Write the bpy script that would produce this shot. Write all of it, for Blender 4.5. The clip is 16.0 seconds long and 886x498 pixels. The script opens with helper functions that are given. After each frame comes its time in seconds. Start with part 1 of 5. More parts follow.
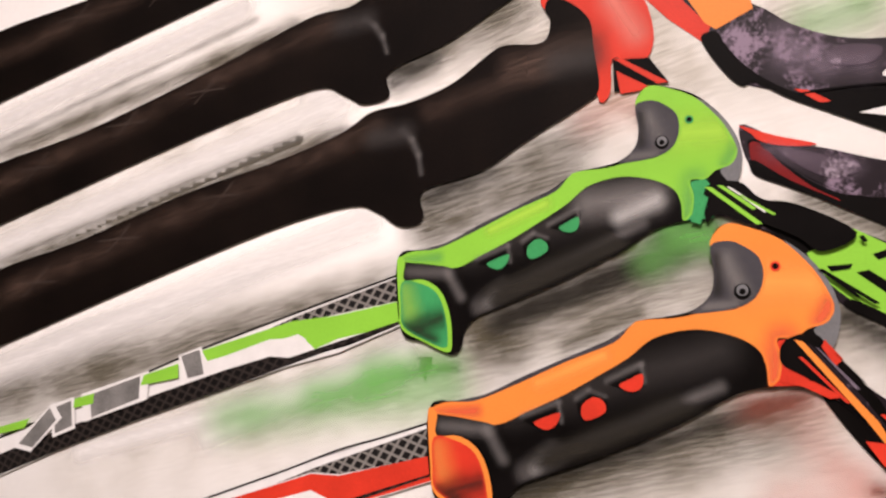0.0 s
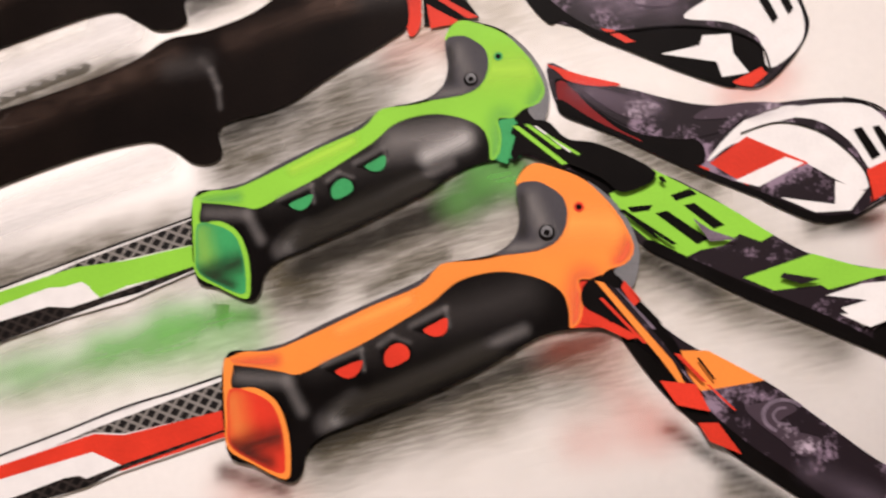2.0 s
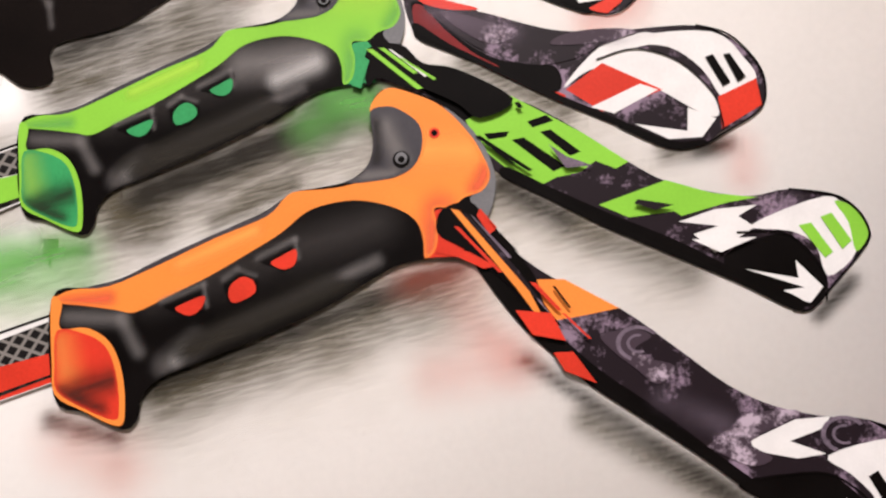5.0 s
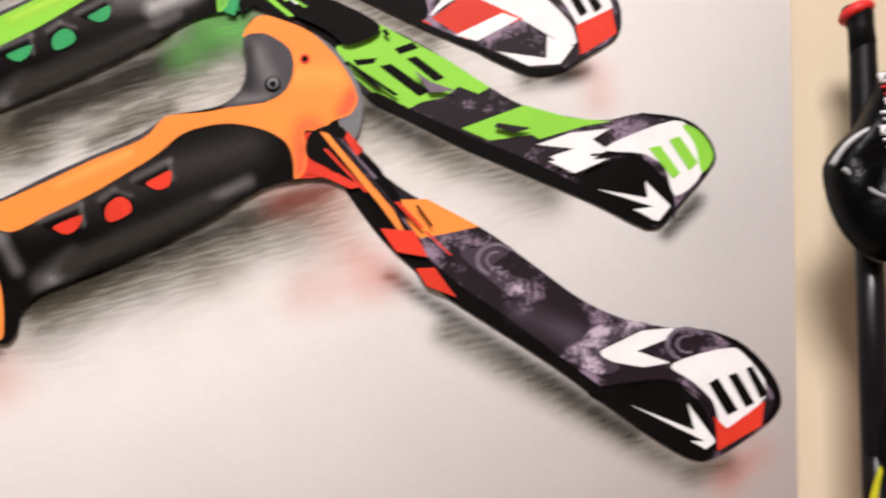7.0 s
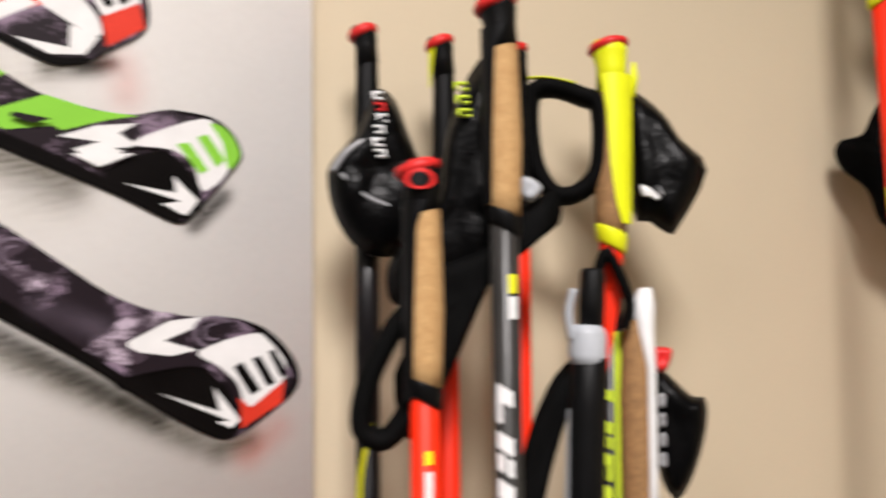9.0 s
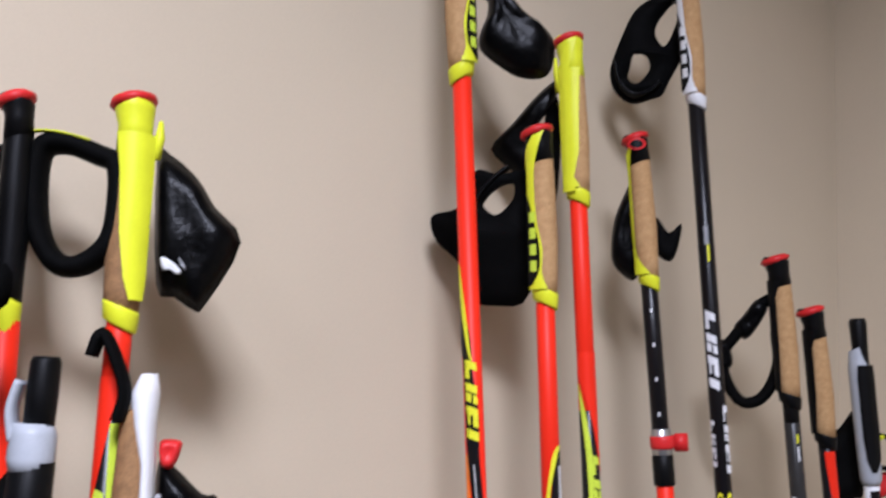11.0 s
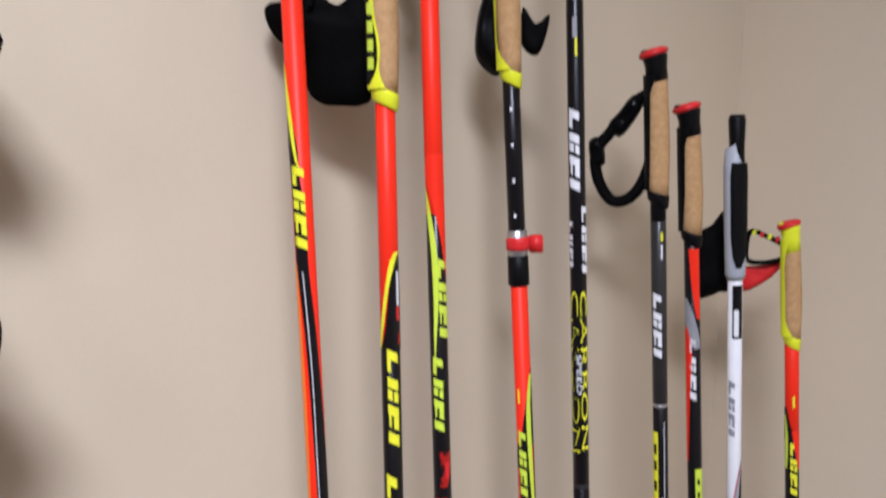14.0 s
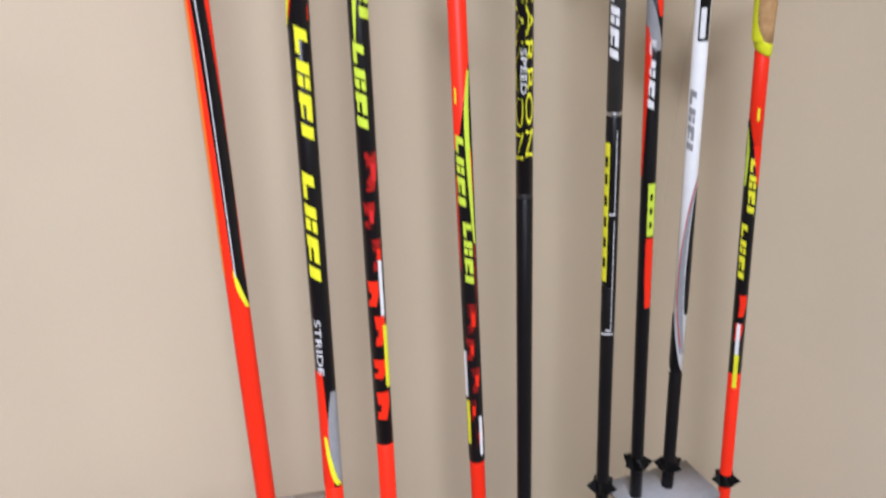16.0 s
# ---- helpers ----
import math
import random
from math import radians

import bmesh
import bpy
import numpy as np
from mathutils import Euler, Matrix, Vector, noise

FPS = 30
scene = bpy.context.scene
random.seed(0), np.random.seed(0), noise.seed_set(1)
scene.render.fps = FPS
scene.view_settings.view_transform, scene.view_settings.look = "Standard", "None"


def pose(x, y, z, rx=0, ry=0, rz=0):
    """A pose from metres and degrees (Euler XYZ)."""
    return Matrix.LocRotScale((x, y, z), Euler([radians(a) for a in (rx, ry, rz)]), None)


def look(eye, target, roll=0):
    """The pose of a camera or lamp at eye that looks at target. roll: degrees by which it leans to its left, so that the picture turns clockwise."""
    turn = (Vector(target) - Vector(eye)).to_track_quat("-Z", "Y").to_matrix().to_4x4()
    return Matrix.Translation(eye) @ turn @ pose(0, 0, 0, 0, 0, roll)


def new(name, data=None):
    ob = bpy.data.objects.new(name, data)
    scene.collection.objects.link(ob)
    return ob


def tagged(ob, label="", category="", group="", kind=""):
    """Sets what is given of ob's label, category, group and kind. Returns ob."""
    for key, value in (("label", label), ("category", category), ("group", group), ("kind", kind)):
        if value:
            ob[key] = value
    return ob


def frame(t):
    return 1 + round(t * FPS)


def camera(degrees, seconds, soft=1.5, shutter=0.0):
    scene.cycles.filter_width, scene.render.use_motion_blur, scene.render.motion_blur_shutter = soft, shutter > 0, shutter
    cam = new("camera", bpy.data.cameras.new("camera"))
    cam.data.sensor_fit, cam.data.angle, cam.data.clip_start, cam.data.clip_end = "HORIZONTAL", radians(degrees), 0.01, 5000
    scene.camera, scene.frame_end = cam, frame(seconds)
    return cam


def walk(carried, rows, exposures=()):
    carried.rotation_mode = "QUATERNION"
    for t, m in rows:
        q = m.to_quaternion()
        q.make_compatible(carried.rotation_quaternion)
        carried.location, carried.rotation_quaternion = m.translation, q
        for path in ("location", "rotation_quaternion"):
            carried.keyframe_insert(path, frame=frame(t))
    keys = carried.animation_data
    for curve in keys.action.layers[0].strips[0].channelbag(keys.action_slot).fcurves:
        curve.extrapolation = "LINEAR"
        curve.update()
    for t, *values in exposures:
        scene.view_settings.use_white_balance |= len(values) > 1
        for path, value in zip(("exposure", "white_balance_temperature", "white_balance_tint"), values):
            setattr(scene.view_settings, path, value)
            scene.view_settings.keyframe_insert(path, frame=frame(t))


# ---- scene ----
cam = camera(55.2, 16.0, soft=2.3, shutter=0.6)
PATH = [
    (0, (0.251, -0.018, 1.051), (-0.448, 1.85, 1.193), 2.4),
    (0.5, (0.247, -0.022, 1.043), (-0.389, 1.87, 1.155), 2.3),
    (1, (0.259, -0.004, 1.036), (-0.296, 1.916, 1.13), 2.4),
    (1.5, (0.28, 0.013, 1.028), (-0.219, 1.945, 1.158), 2.6),
    (2, (0.282, 0.03, 1.02), (-0.096, 1.99, 1.146), 2.5),
    (2.5, (0.289, 0.048, 1.014), (-0.024, 2.021, 1.113), 2.2),
    (3, (0.294, 0.06, 1.008), (0.042, 2.042, 1.102), 2.8),
    (3.5, (0.3, 0.066, 1.006), (0.132, 2.057, 1.101), 2.8),
    (3.7, (0.296, 0.067, 0.999), (0.162, 2.059, 1.112), 2.4),
    (6, (0.344, 0.064, 0.959), (0.181, 2.05, 1.132), 1.9),
    (6.5, (0.365, 0.057, 0.95), (0.198, 2.046, 1.069), 1.8),
    (7, (0.391, 0.049, 0.921), (0.304, 2.043, 1.054), 2.2),
    (7.5, (0.4, 0.033, 0.921), (0.472, 2.026, 1.072), 2.0),
    (8, (0.4, 0.014, 0.92), (0.704, 1.984, 1.083), 1.1),
    (8.5, (0.404, 0.007, 0.926), (0.954, 1.925, 1.055), 0.5),
    (9, (0.4602, 0.0031, 0.9455), (1.2, 1.86, 1.006), 1.01),
    (9.5, (0.542, 0.0029, 0.9548), (1.441, 1.789, 0.9955), 1.5),
    (10, (0.6013, -0.0026, 0.9578), (1.647, 1.701, 1.02), 1.77),
    (10.2, (0.6184, -0.0056, 0.9512), (1.7, 1.672, 1.072), 1.24),
    (12.3, (0.6827, -0.085, 1.022), (1.948, 1.45, 1.225), 2.22),
    (12.5, (0.693, -0.0841, 1.022), (1.982, 1.437, 1.177), 2.07),
    (13, (0.7169, -0.0854, 1.015), (2.006, 1.444, 1.045), 2.09),
    (13.5, (0.745, -0.0808, 1.01), (2.008, 1.46, 0.8346), 1.96),
    (14, (0.766, -0.074, 0.9942), (2.005, 1.463, 0.6736), 1.62),
    (14.5, (0.7861, -0.0629, 0.9789), (2.016, 1.445, 0.5145), 1.83),
    (15, (0.7994, -0.0632, 0.9458), (2.024, 1.412, 0.3762), 1.19),
    (15.5, (0.8233, -0.0536, 0.9213), (2.035, 1.375, 0.2211), 1.2),
    (16, (0.8432, -0.0483, 0.8975), (2.045, 1.325, 0.0784), 1.7),
]
EXPOSURES = [(0, -0.33, 7000, 24), (3.5, -0.34, 6850, 20), (7, -0.13, 6600, 18), (8, -0.18, 6650, 17), (9, -0.2, 6600, 15), (9.6, -0.29, 6600, 14), (10.1, -0.35, 5400, 18), (12.3, -0.02, 5550, 22), (14, -0.1, 5500, 20), (16, 0.07, 5550, 16)]
walk(cam, [(t, look(eye, target, roll)) for t, eye, target, roll in PATH], EXPOSURES)

from mathutils import geometry

# ---- light ----
FLOOR, CEILING = -0.35, 2.35
WALL_Y, CORNER_X = 0.66, 1.918
world = bpy.data.worlds.new("room_air")
world.use_nodes = True
world.node_tree.nodes["Background"].inputs[0].default_value = (1.0, 0.98, 0.95, 1)
world.node_tree.nodes["Background"].inputs[1].default_value = 0.02
scene.world = world


def panel_lamp(x, y, sx, sy, watts, spread=180):
    lamp = bpy.data.lights.new("unseen_ceiling_panel", "AREA")
    lamp.shape, lamp.size, lamp.size_y, lamp.energy, lamp.color = "RECTANGLE", sx, sy, watts, (1.0, 0.985, 0.96)
    lamp.spread = radians(spread)
    ob = new("unseen_ceiling_panel", lamp)
    ob.matrix_world = look((x, y, CEILING - 0.03), (x, y + 0.001, 0))
    return ob


# no lamp is in view; the far and left ones are added as fill
panel_lamp(0.22, -0.85, 0.6, 0.6, 96, 148)
panel_lamp(-0.2, -3.0, 1.8, 0.9, 30)
panel_lamp(-1.2, -1.2, 0.6, 0.6, 22)


# ---- materials ----
def material(name, colour, rough=0.5, metal=0.0, vary=0.12, grain=40.0, fine=600.0, bump=0.0, coat=0.0, stretch=(1, 1, 1), tone=None, spread=0.08, shine=0.5):
    """A surface whose colour varies at two scales, with fine relief."""
    m = bpy.data.materials.new(name)
    m.use_nodes = True
    nodes, links = m.node_tree.nodes, m.node_tree.links
    bsdf = nodes["Principled BSDF"]
    place = nodes.new("ShaderNodeTexCoord")
    scaled = nodes.new("ShaderNodeMapping")
    scaled.inputs["Scale"].default_value = stretch
    links.new(place.outputs["Object"], scaled.inputs["Vector"])
    broad, small = nodes.new("ShaderNodeTexNoise"), nodes.new("ShaderNodeTexNoise")
    for tex, size in ((broad, grain), (small, fine)):
        tex.inputs["Scale"].default_value = size
        tex.inputs["Detail"].default_value = 4
        links.new(scaled.outputs["Vector"], tex.inputs["Vector"])
    ramp = nodes.new("ShaderNodeValToRGB")
    ramp.color_ramp.elements[0].position, ramp.color_ramp.elements[1].position = 0.5 - spread * 2, 0.5 + spread * 2
    low = tone or tuple(c * (1 - vary) for c in colour)
    ramp.color_ramp.elements[0].color, ramp.color_ramp.elements[1].color = (*low, 1), (*colour, 1)
    links.new(broad.outputs["Fac"], ramp.inputs["Fac"])
    mix = nodes.new("ShaderNodeMix")
    mix.data_type, mix.blend_type = "RGBA", "MULTIPLY"
    mix.inputs["Factor"].default_value = min(1.0, vary * 1.5)
    links.new(ramp.outputs["Color"], mix.inputs["A"])
    links.new(small.outputs["Fac"], mix.inputs["B"])
    links.new(mix.outputs["Result"], bsdf.inputs["Base Color"])
    bsdf.inputs["Roughness"].default_value, bsdf.inputs["Metallic"].default_value = rough, metal
    bsdf.inputs["Coat Weight"].default_value = coat
    bsdf.inputs["Specular IOR Level"].default_value = shine
    if bump:
        relief = nodes.new("ShaderNodeBump")
        relief.inputs["Strength"].default_value, relief.inputs["Distance"].default_value = bump, 0.0006
        links.new(small.outputs["Fac"], relief.inputs["Height"])
        links.new(relief.outputs["Normal"], bsdf.inputs["Normal"])
    return m


def soft_ink(name, colour, streak=0.0, blotch=0.0):
    """Airbrushed ink: it covers by the mesh's own 'cover' value, broken by fine streaks."""
    m = bpy.data.materials.new(name)
    m.use_nodes = True
    nodes, links = m.node_tree.nodes, m.node_tree.links
    bsdf, out = nodes["Principled BSDF"], nodes["Material Output"]
    bsdf.inputs["Base Color"].default_value = (*colour, 1)
    bsdf.inputs["Roughness"].default_value = 0.55
    bsdf.inputs["Specular IOR Level"].default_value = 0.12
    cover = nodes.new("ShaderNodeAttribute")
    cover.attribute_name = "cover"
    place, turn, tex = nodes.new("ShaderNodeTexCoord"), nodes.new("ShaderNodeMapping"), nodes.new("ShaderNodeTexNoise")
    turn.vector_type = "TEXTURE"
    turn.inputs["Rotation"].default_value = (0, radians(-17), 0)
    turn.inputs["Scale"].default_value = (1 / 42, 1, 1 / 430)
    tex.inputs["Scale"].default_value, tex.inputs["Detail"].default_value = 1.0, 6
    links.new(place.outputs["Object"], turn.inputs["Vector"])
    links.new(turn.outputs["Vector"], tex.inputs["Vector"])
    span = nodes.new("ShaderNodeMapRange")
    span.inputs["From Min"].default_value, span.inputs["From Max"].default_value = 0.35, 0.65
    span.inputs["To Min"].default_value, span.inputs["To Max"].default_value = 1 - streak, 1 + streak
    links.new(tex.outputs["Fac"], span.inputs["Value"])
    blot, wide = nodes.new("ShaderNodeTexNoise"), nodes.new("ShaderNodeMapRange")
    blot.inputs["Scale"].default_value, blot.inputs["Detail"].default_value = 16, 2
    wide.inputs["From Min"].default_value, wide.inputs["From Max"].default_value = 0.3, 0.7
    wide.inputs["To Min"].default_value, wide.inputs["To Max"].default_value = 1 - blotch, 1 + blotch
    links.new(place.outputs["Object"], blot.inputs["Vector"])
    links.new(blot.outputs["Fac"], wide.inputs["Value"])
    both = nodes.new("ShaderNodeMath")
    both.operation = "MULTIPLY"
    links.new(wide.outputs["Result"], both.inputs[1])
    times = nodes.new("ShaderNodeMath")
    times.operation, times.use_clamp = "MULTIPLY", True
    links.new(span.outputs["Result"], both.inputs[0])
    links.new(cover.outputs["Fac"], times.inputs[0])
    links.new(both.outputs[0], times.inputs[1])
    clear, mix = nodes.new("ShaderNodeBsdfTransparent"), nodes.new("ShaderNodeMixShader")
    links.new(times.outputs[0], mix.inputs["Fac"])
    links.new(clear.outputs[0], mix.inputs[1])
    links.new(bsdf.outputs[0], mix.inputs[2])
    links.new(mix.outputs[0], out.inputs["Surface"])
    return m


PAINT_WALL = material("wall_paint", (0.62, 0.525, 0.375), 0.75, vary=0.05, grain=3, fine=420, bump=0.12)
PAINT_WHITE = material("ceiling_paint", (0.78, 0.76, 0.72), 0.8, vary=0.05, grain=4, fine=300, bump=0.1)
CARPET = material("carpet", (0.14, 0.13, 0.12), 0.9, vary=0.4, grain=30, fine=900, bump=0.8)
BLACK = material("black_rubber", (0.004, 0.004, 0.0045), 0.45, vary=0.3, grain=60, fine=900, bump=0.3, shine=0.14)
FABRIC = material("black_webbing", (0.003, 0.003, 0.003), 0.7, vary=0.4, grain=50, fine=1500, bump=0.8, shine=0.06)
LEATHER = material("black_synthetic_leather", (0.0025, 0.0025, 0.0028), 0.3, vary=0.3, grain=60, fine=190, bump=1.0, shine=0.09)
CORK = material("cork", (0.62, 0.385, 0.17), 0.8, vary=0.3, grain=160, fine=700, bump=0.6, tone=(0.52, 0.30, 0.125), shine=0.25)
CORK_DARK = material("dark_cork", (0.40, 0.21, 0.08), 0.8, vary=0.3, grain=160, fine=700, bump=0.6)
RED = material("red_lacquer", (0.84, 0.026, 0.004), 0.45, vary=0.05, grain=20, fine=500, shine=0.22)
CAP_RED = material("red_plastic", (0.66, 0.022, 0.02), 0.45, vary=0.1, grain=60, fine=500, shine=0.3)
DEEP_RED = material("deep_red_lacquer", (0.40, 0.014, 0.01), 0.3, vary=0.2, grain=110, fine=500, tone=(0.05, 0.006, 0.006), spread=0.03, shine=0.25)
ORANGE = material("orange_lacquer", (0.9, 0.22, 0.02), 0.3, vary=0.05, grain=20, fine=500, shine=0.25)
YELLOW = material("neon_yellow_plastic", (0.76, 0.80, 0.012), 0.42, vary=0.06, grain=60, fine=500, shine=0.25)
YELLOW_INK = material("yellow_decal", (0.82, 0.80, 0.02), 0.35, vary=0.08, grain=200, fine=900, shine=0.25)
LIME_INK = material("lime_decal", (0.62, 0.78, 0.05), 0.35, vary=0.08, grain=200, fine=900, shine=0.25)
LACQUER = material("black_lacquer", (0.008, 0.007, 0.008), 0.28, vary=0.2, grain=30, fine=500, shine=0.22)
GREY_LACQUER = material("dark_grey_lacquer", (0.036, 0.034, 0.032), 0.3, vary=0.2, grain=40, fine=500, shine=0.25)
GREY_INK = material("grey_decal", (0.30, 0.30, 0.31), 0.35, vary=0.1, grain=100, fine=700)
WHITE_INK = material("white_decal", (0.80, 0.80, 0.80), 0.35, vary=0.06, grain=100, fine=700)
WHITE = material("white_plastic", (0.78, 0.78, 0.78), 0.35, vary=0.05, grain=60, fine=500, shine=0.25)
SILVER = material("light_grey_plastic", (0.42, 0.44, 0.47), 0.4, vary=0.08, grain=60, fine=500, shine=0.25)
STEEL = material("brushed_steel", (0.55, 0.55, 0.55), 0.35, metal=0.9, vary=0.1, grain=60, fine=500)
SALMON = material("pink_paper", (0.72, 0.33, 0.33), 0.6, vary=0.1, grain=60, fine=400, shine=0.2)
TRAY = material("grey_tray_plastic", (0.52, 0.47, 0.41), 0.5, vary=0.08, grain=10, fine=300)
# inks of the poster
PAPER = material("poster_paper", (0.89, 0.868, 0.845), 0.5, vary=0.05, grain=7, fine=180, shine=0.10)
INK_BLACK = material("black_ink", (0.0055, 0.0042, 0.0040), 0.5, vary=0.3, grain=24, fine=700, tone=(0.0030, 0.0022, 0.0020), shine=0.04)
INK_FOAM = material("foam_ink", (0.0125, 0.0078, 0.0062), 0.5, vary=0.5, grain=11, fine=420, tone=(0.0050, 0.0032, 0.0028), spread=0.10, shine=0.04)
INK_SCRATCH = material("worn_foam_ink", (0.085, 0.062, 0.053), 0.5, vary=0.4, grain=60, fine=500, shine=0.04)
INK_PAD = material("slate_ink", (0.075, 0.07, 0.08), 0.42, vary=0.3, grain=18, fine=500, shine=0.12)
INK_GREY = material("grey_ink", (0.22, 0.22, 0.23), 0.42, vary=0.3, grain=30, fine=500, shine=0.12)
INK_GREEN = material("green_ink", (0.245, 0.60, 0.055), 0.42, vary=0.12, grain=12, fine=500, shine=0.12)
INK_DEEP_GREEN = material("deep_green_ink", (0.04, 0.42, 0.14), 0.42, vary=0.3, grain=20, fine=500, shine=0.12)
INK_ORANGE = material("orange_ink", (0.92, 0.27, 0.05), 0.42, vary=0.12, grain=12, fine=500, shine=0.12)
INK_RED = material("red_ink", (0.78, 0.05, 0.025), 0.42, vary=0.2, grain=20, fine=500, shine=0.12)
INK_WINE = material("wine_ink", (0.30, 0.012, 0.012), 0.42, vary=0.4, grain=30, fine=500, shine=0.12)
INK_WHITE = material("white_ink", (0.77, 0.755, 0.745), 0.42, vary=0.08, grain=60, fine=500, shine=0.12)


def strap_print(name, dark, light):
    """Worn two-tone print of a woven strap: ragged pale fields on dark, broken by the weave."""
    m = bpy.data.materials.new(name)
    m.use_nodes = True
    nodes, links = m.node_tree.nodes, m.node_tree.links
    bsdf, place = nodes["Principled BSDF"], nodes.new("ShaderNodeTexCoord")
    bsdf.inputs["Roughness"].default_value, bsdf.inputs["Specular IOR Level"].default_value = 0.45, 0.12
    parts = []
    for scale, detail, rough, amount in ((24, 7, 0.68, 1.0), (330, 2, 0.6, 0.22), (95, 3, 0.6, 0.22)):
        tex, keep = nodes.new("ShaderNodeTexNoise"), nodes.new("ShaderNodeMath")
        tex.inputs["Scale"].default_value, tex.inputs["Detail"].default_value, tex.inputs["Roughness"].default_value = scale, detail, rough
        links.new(place.outputs["Object"], tex.inputs["Vector"])
        keep.operation = "MULTIPLY"
        keep.inputs[1].default_value = amount
        links.new(tex.outputs["Fac"], keep.inputs[0])
        parts.append(keep)
    total = parts[0]
    for other in parts[1:]:
        add = nodes.new("ShaderNodeMath")
        links.new(total.outputs[0], add.inputs[0])
        links.new(other.outputs[0], add.inputs[1])
        total = add
    ramp = nodes.new("ShaderNodeValToRGB")
    marks = ramp.color_ramp.elements
    marks[0].position, marks[1].position = 0.74, 0.84
    marks[0].color, marks[1].color = (*dark, 1), (*light, 1)
    mid = marks.new(0.785)
    mid.color = (*(a * 0.62 + b * 0.38 for a, b in zip(dark, light)), 1)
    links.new(total.outputs[0], ramp.inputs["Fac"])
    links.new(ramp.outputs["Color"], bsdf.inputs["Base Color"])
    return m


INK_CAMO = strap_print("mauve_print", (0.013, 0.008, 0.011), (0.23, 0.165, 0.225))
INK_PALE_CAMO = strap_print("pale_mauve_print", (0.05, 0.034, 0.046), (0.42, 0.34, 0.41))


def lattice_ink(name, dark, light):
    """Ink of a crossed carbon weave: pale lines crossing on black."""
    m = bpy.data.materials.new(name)
    m.use_nodes = True
    nodes, links = m.node_tree.nodes, m.node_tree.links
    bsdf, place = nodes["Principled BSDF"], nodes.new("ShaderNodeTexCoord")
    bsdf.inputs["Roughness"].default_value, bsdf.inputs["Specular IOR Level"].default_value = 0.45, 0.12
    lines = []
    for angle in (-22 + 52, -22 - 52):
        turn, wave = nodes.new("ShaderNodeMapping"), nodes.new("ShaderNodeTexWave")
        turn.vector_type = "TEXTURE"
        turn.inputs["Rotation"].default_value = (0, radians(angle), 0)
        wave.bands_direction = "X"
        wave.inputs["Scale"].default_value, wave.inputs["Distortion"].default_value = 40, 0.4
        links.new(place.outputs["Object"], turn.inputs["Vector"])
        links.new(turn.outputs["Vector"], wave.inputs["Vector"])
        lines.append(wave)
    most, ramp = nodes.new("ShaderNodeMath"), nodes.new("ShaderNodeValToRGB")
    most.operation = "MAXIMUM"
    links.new(lines[0].outputs["Fac"], most.inputs[0])
    links.new(lines[1].outputs["Fac"], most.inputs[1])
    ramp.color_ramp.elements[0].position, ramp.color_ramp.elements[1].position = 0.72, 0.93
    ramp.color_ramp.elements[0].color, ramp.color_ramp.elements[1].color = (*dark, 1), (*light, 1)
    links.new(most.outputs[0], ramp.inputs["Fac"])
    links.new(ramp.outputs["Color"], bsdf.inputs["Base Color"])
    return m


INK_MAUVE = material("mauve_ink", (0.26, 0.20, 0.26), 0.45, vary=0.4, grain=120, fine=500, shine=0.12)
INK_WEAVE = lattice_ink("carbon_lattice_ink", (0.008, 0.007, 0.007), (0.20, 0.185, 0.17))
INK_DARK_WEAVE = lattice_ink("dark_lattice_ink", (0.005, 0.0042, 0.004), (0.028, 0.022, 0.02))
INK_TAPE = material("metal_tape_ink", (0.30, 0.29, 0.28), 0.42, vary=0.4, grain=40, fine=500, shine=0.12)
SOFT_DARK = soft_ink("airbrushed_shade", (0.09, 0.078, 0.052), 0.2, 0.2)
SOFT_BEIGE_SHADE = soft_ink("airbrushed_beige_shade", (0.30, 0.255, 0.17), 0.3, 0.6)
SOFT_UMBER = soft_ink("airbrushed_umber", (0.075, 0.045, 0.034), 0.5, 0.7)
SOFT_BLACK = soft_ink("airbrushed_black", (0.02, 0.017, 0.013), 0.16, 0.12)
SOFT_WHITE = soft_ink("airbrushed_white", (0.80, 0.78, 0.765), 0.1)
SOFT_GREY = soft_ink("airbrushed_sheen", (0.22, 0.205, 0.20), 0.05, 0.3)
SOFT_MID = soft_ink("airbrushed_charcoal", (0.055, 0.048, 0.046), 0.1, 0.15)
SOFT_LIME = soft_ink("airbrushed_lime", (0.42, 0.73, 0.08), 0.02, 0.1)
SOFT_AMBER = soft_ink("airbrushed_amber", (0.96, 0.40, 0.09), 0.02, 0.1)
SOFT_PINK = soft_ink("airbrushed_pink", (0.85, 0.30, 0.24), 0.02, 0.2)
SOFT_MAUVE = soft_ink("airbrushed_mauve", (0.30, 0.23, 0.30), 0.2, 0.6)
SOFT_GREEN = soft_ink("airbrushed_green", (0.14, 0.45, 0.10), 0.08, 0.25)
SOFT_RED = soft_ink("airbrushed_red", (0.75, 0.12, 0.06), 0.08, 0.25)


# ---- mesh helpers ----
def finish(name, bm, mat, parent=None, label="", smooth=True):
    mesh = bpy.data.meshes.new(name)
    bm.to_mesh(mesh)
    bm.free()
    mesh.polygons.foreach_set("use_smooth", [smooth] * len(mesh.polygons))
    if mat:
        mesh.materials.append(mat)
    ob = new(name, mesh)
    if parent:
        ob.parent = parent
    return tagged(ob, label)


def part(name, bm, mat, parent, label="", smooth=True):
    return finish(name, bm, mat, parent, label, smooth)


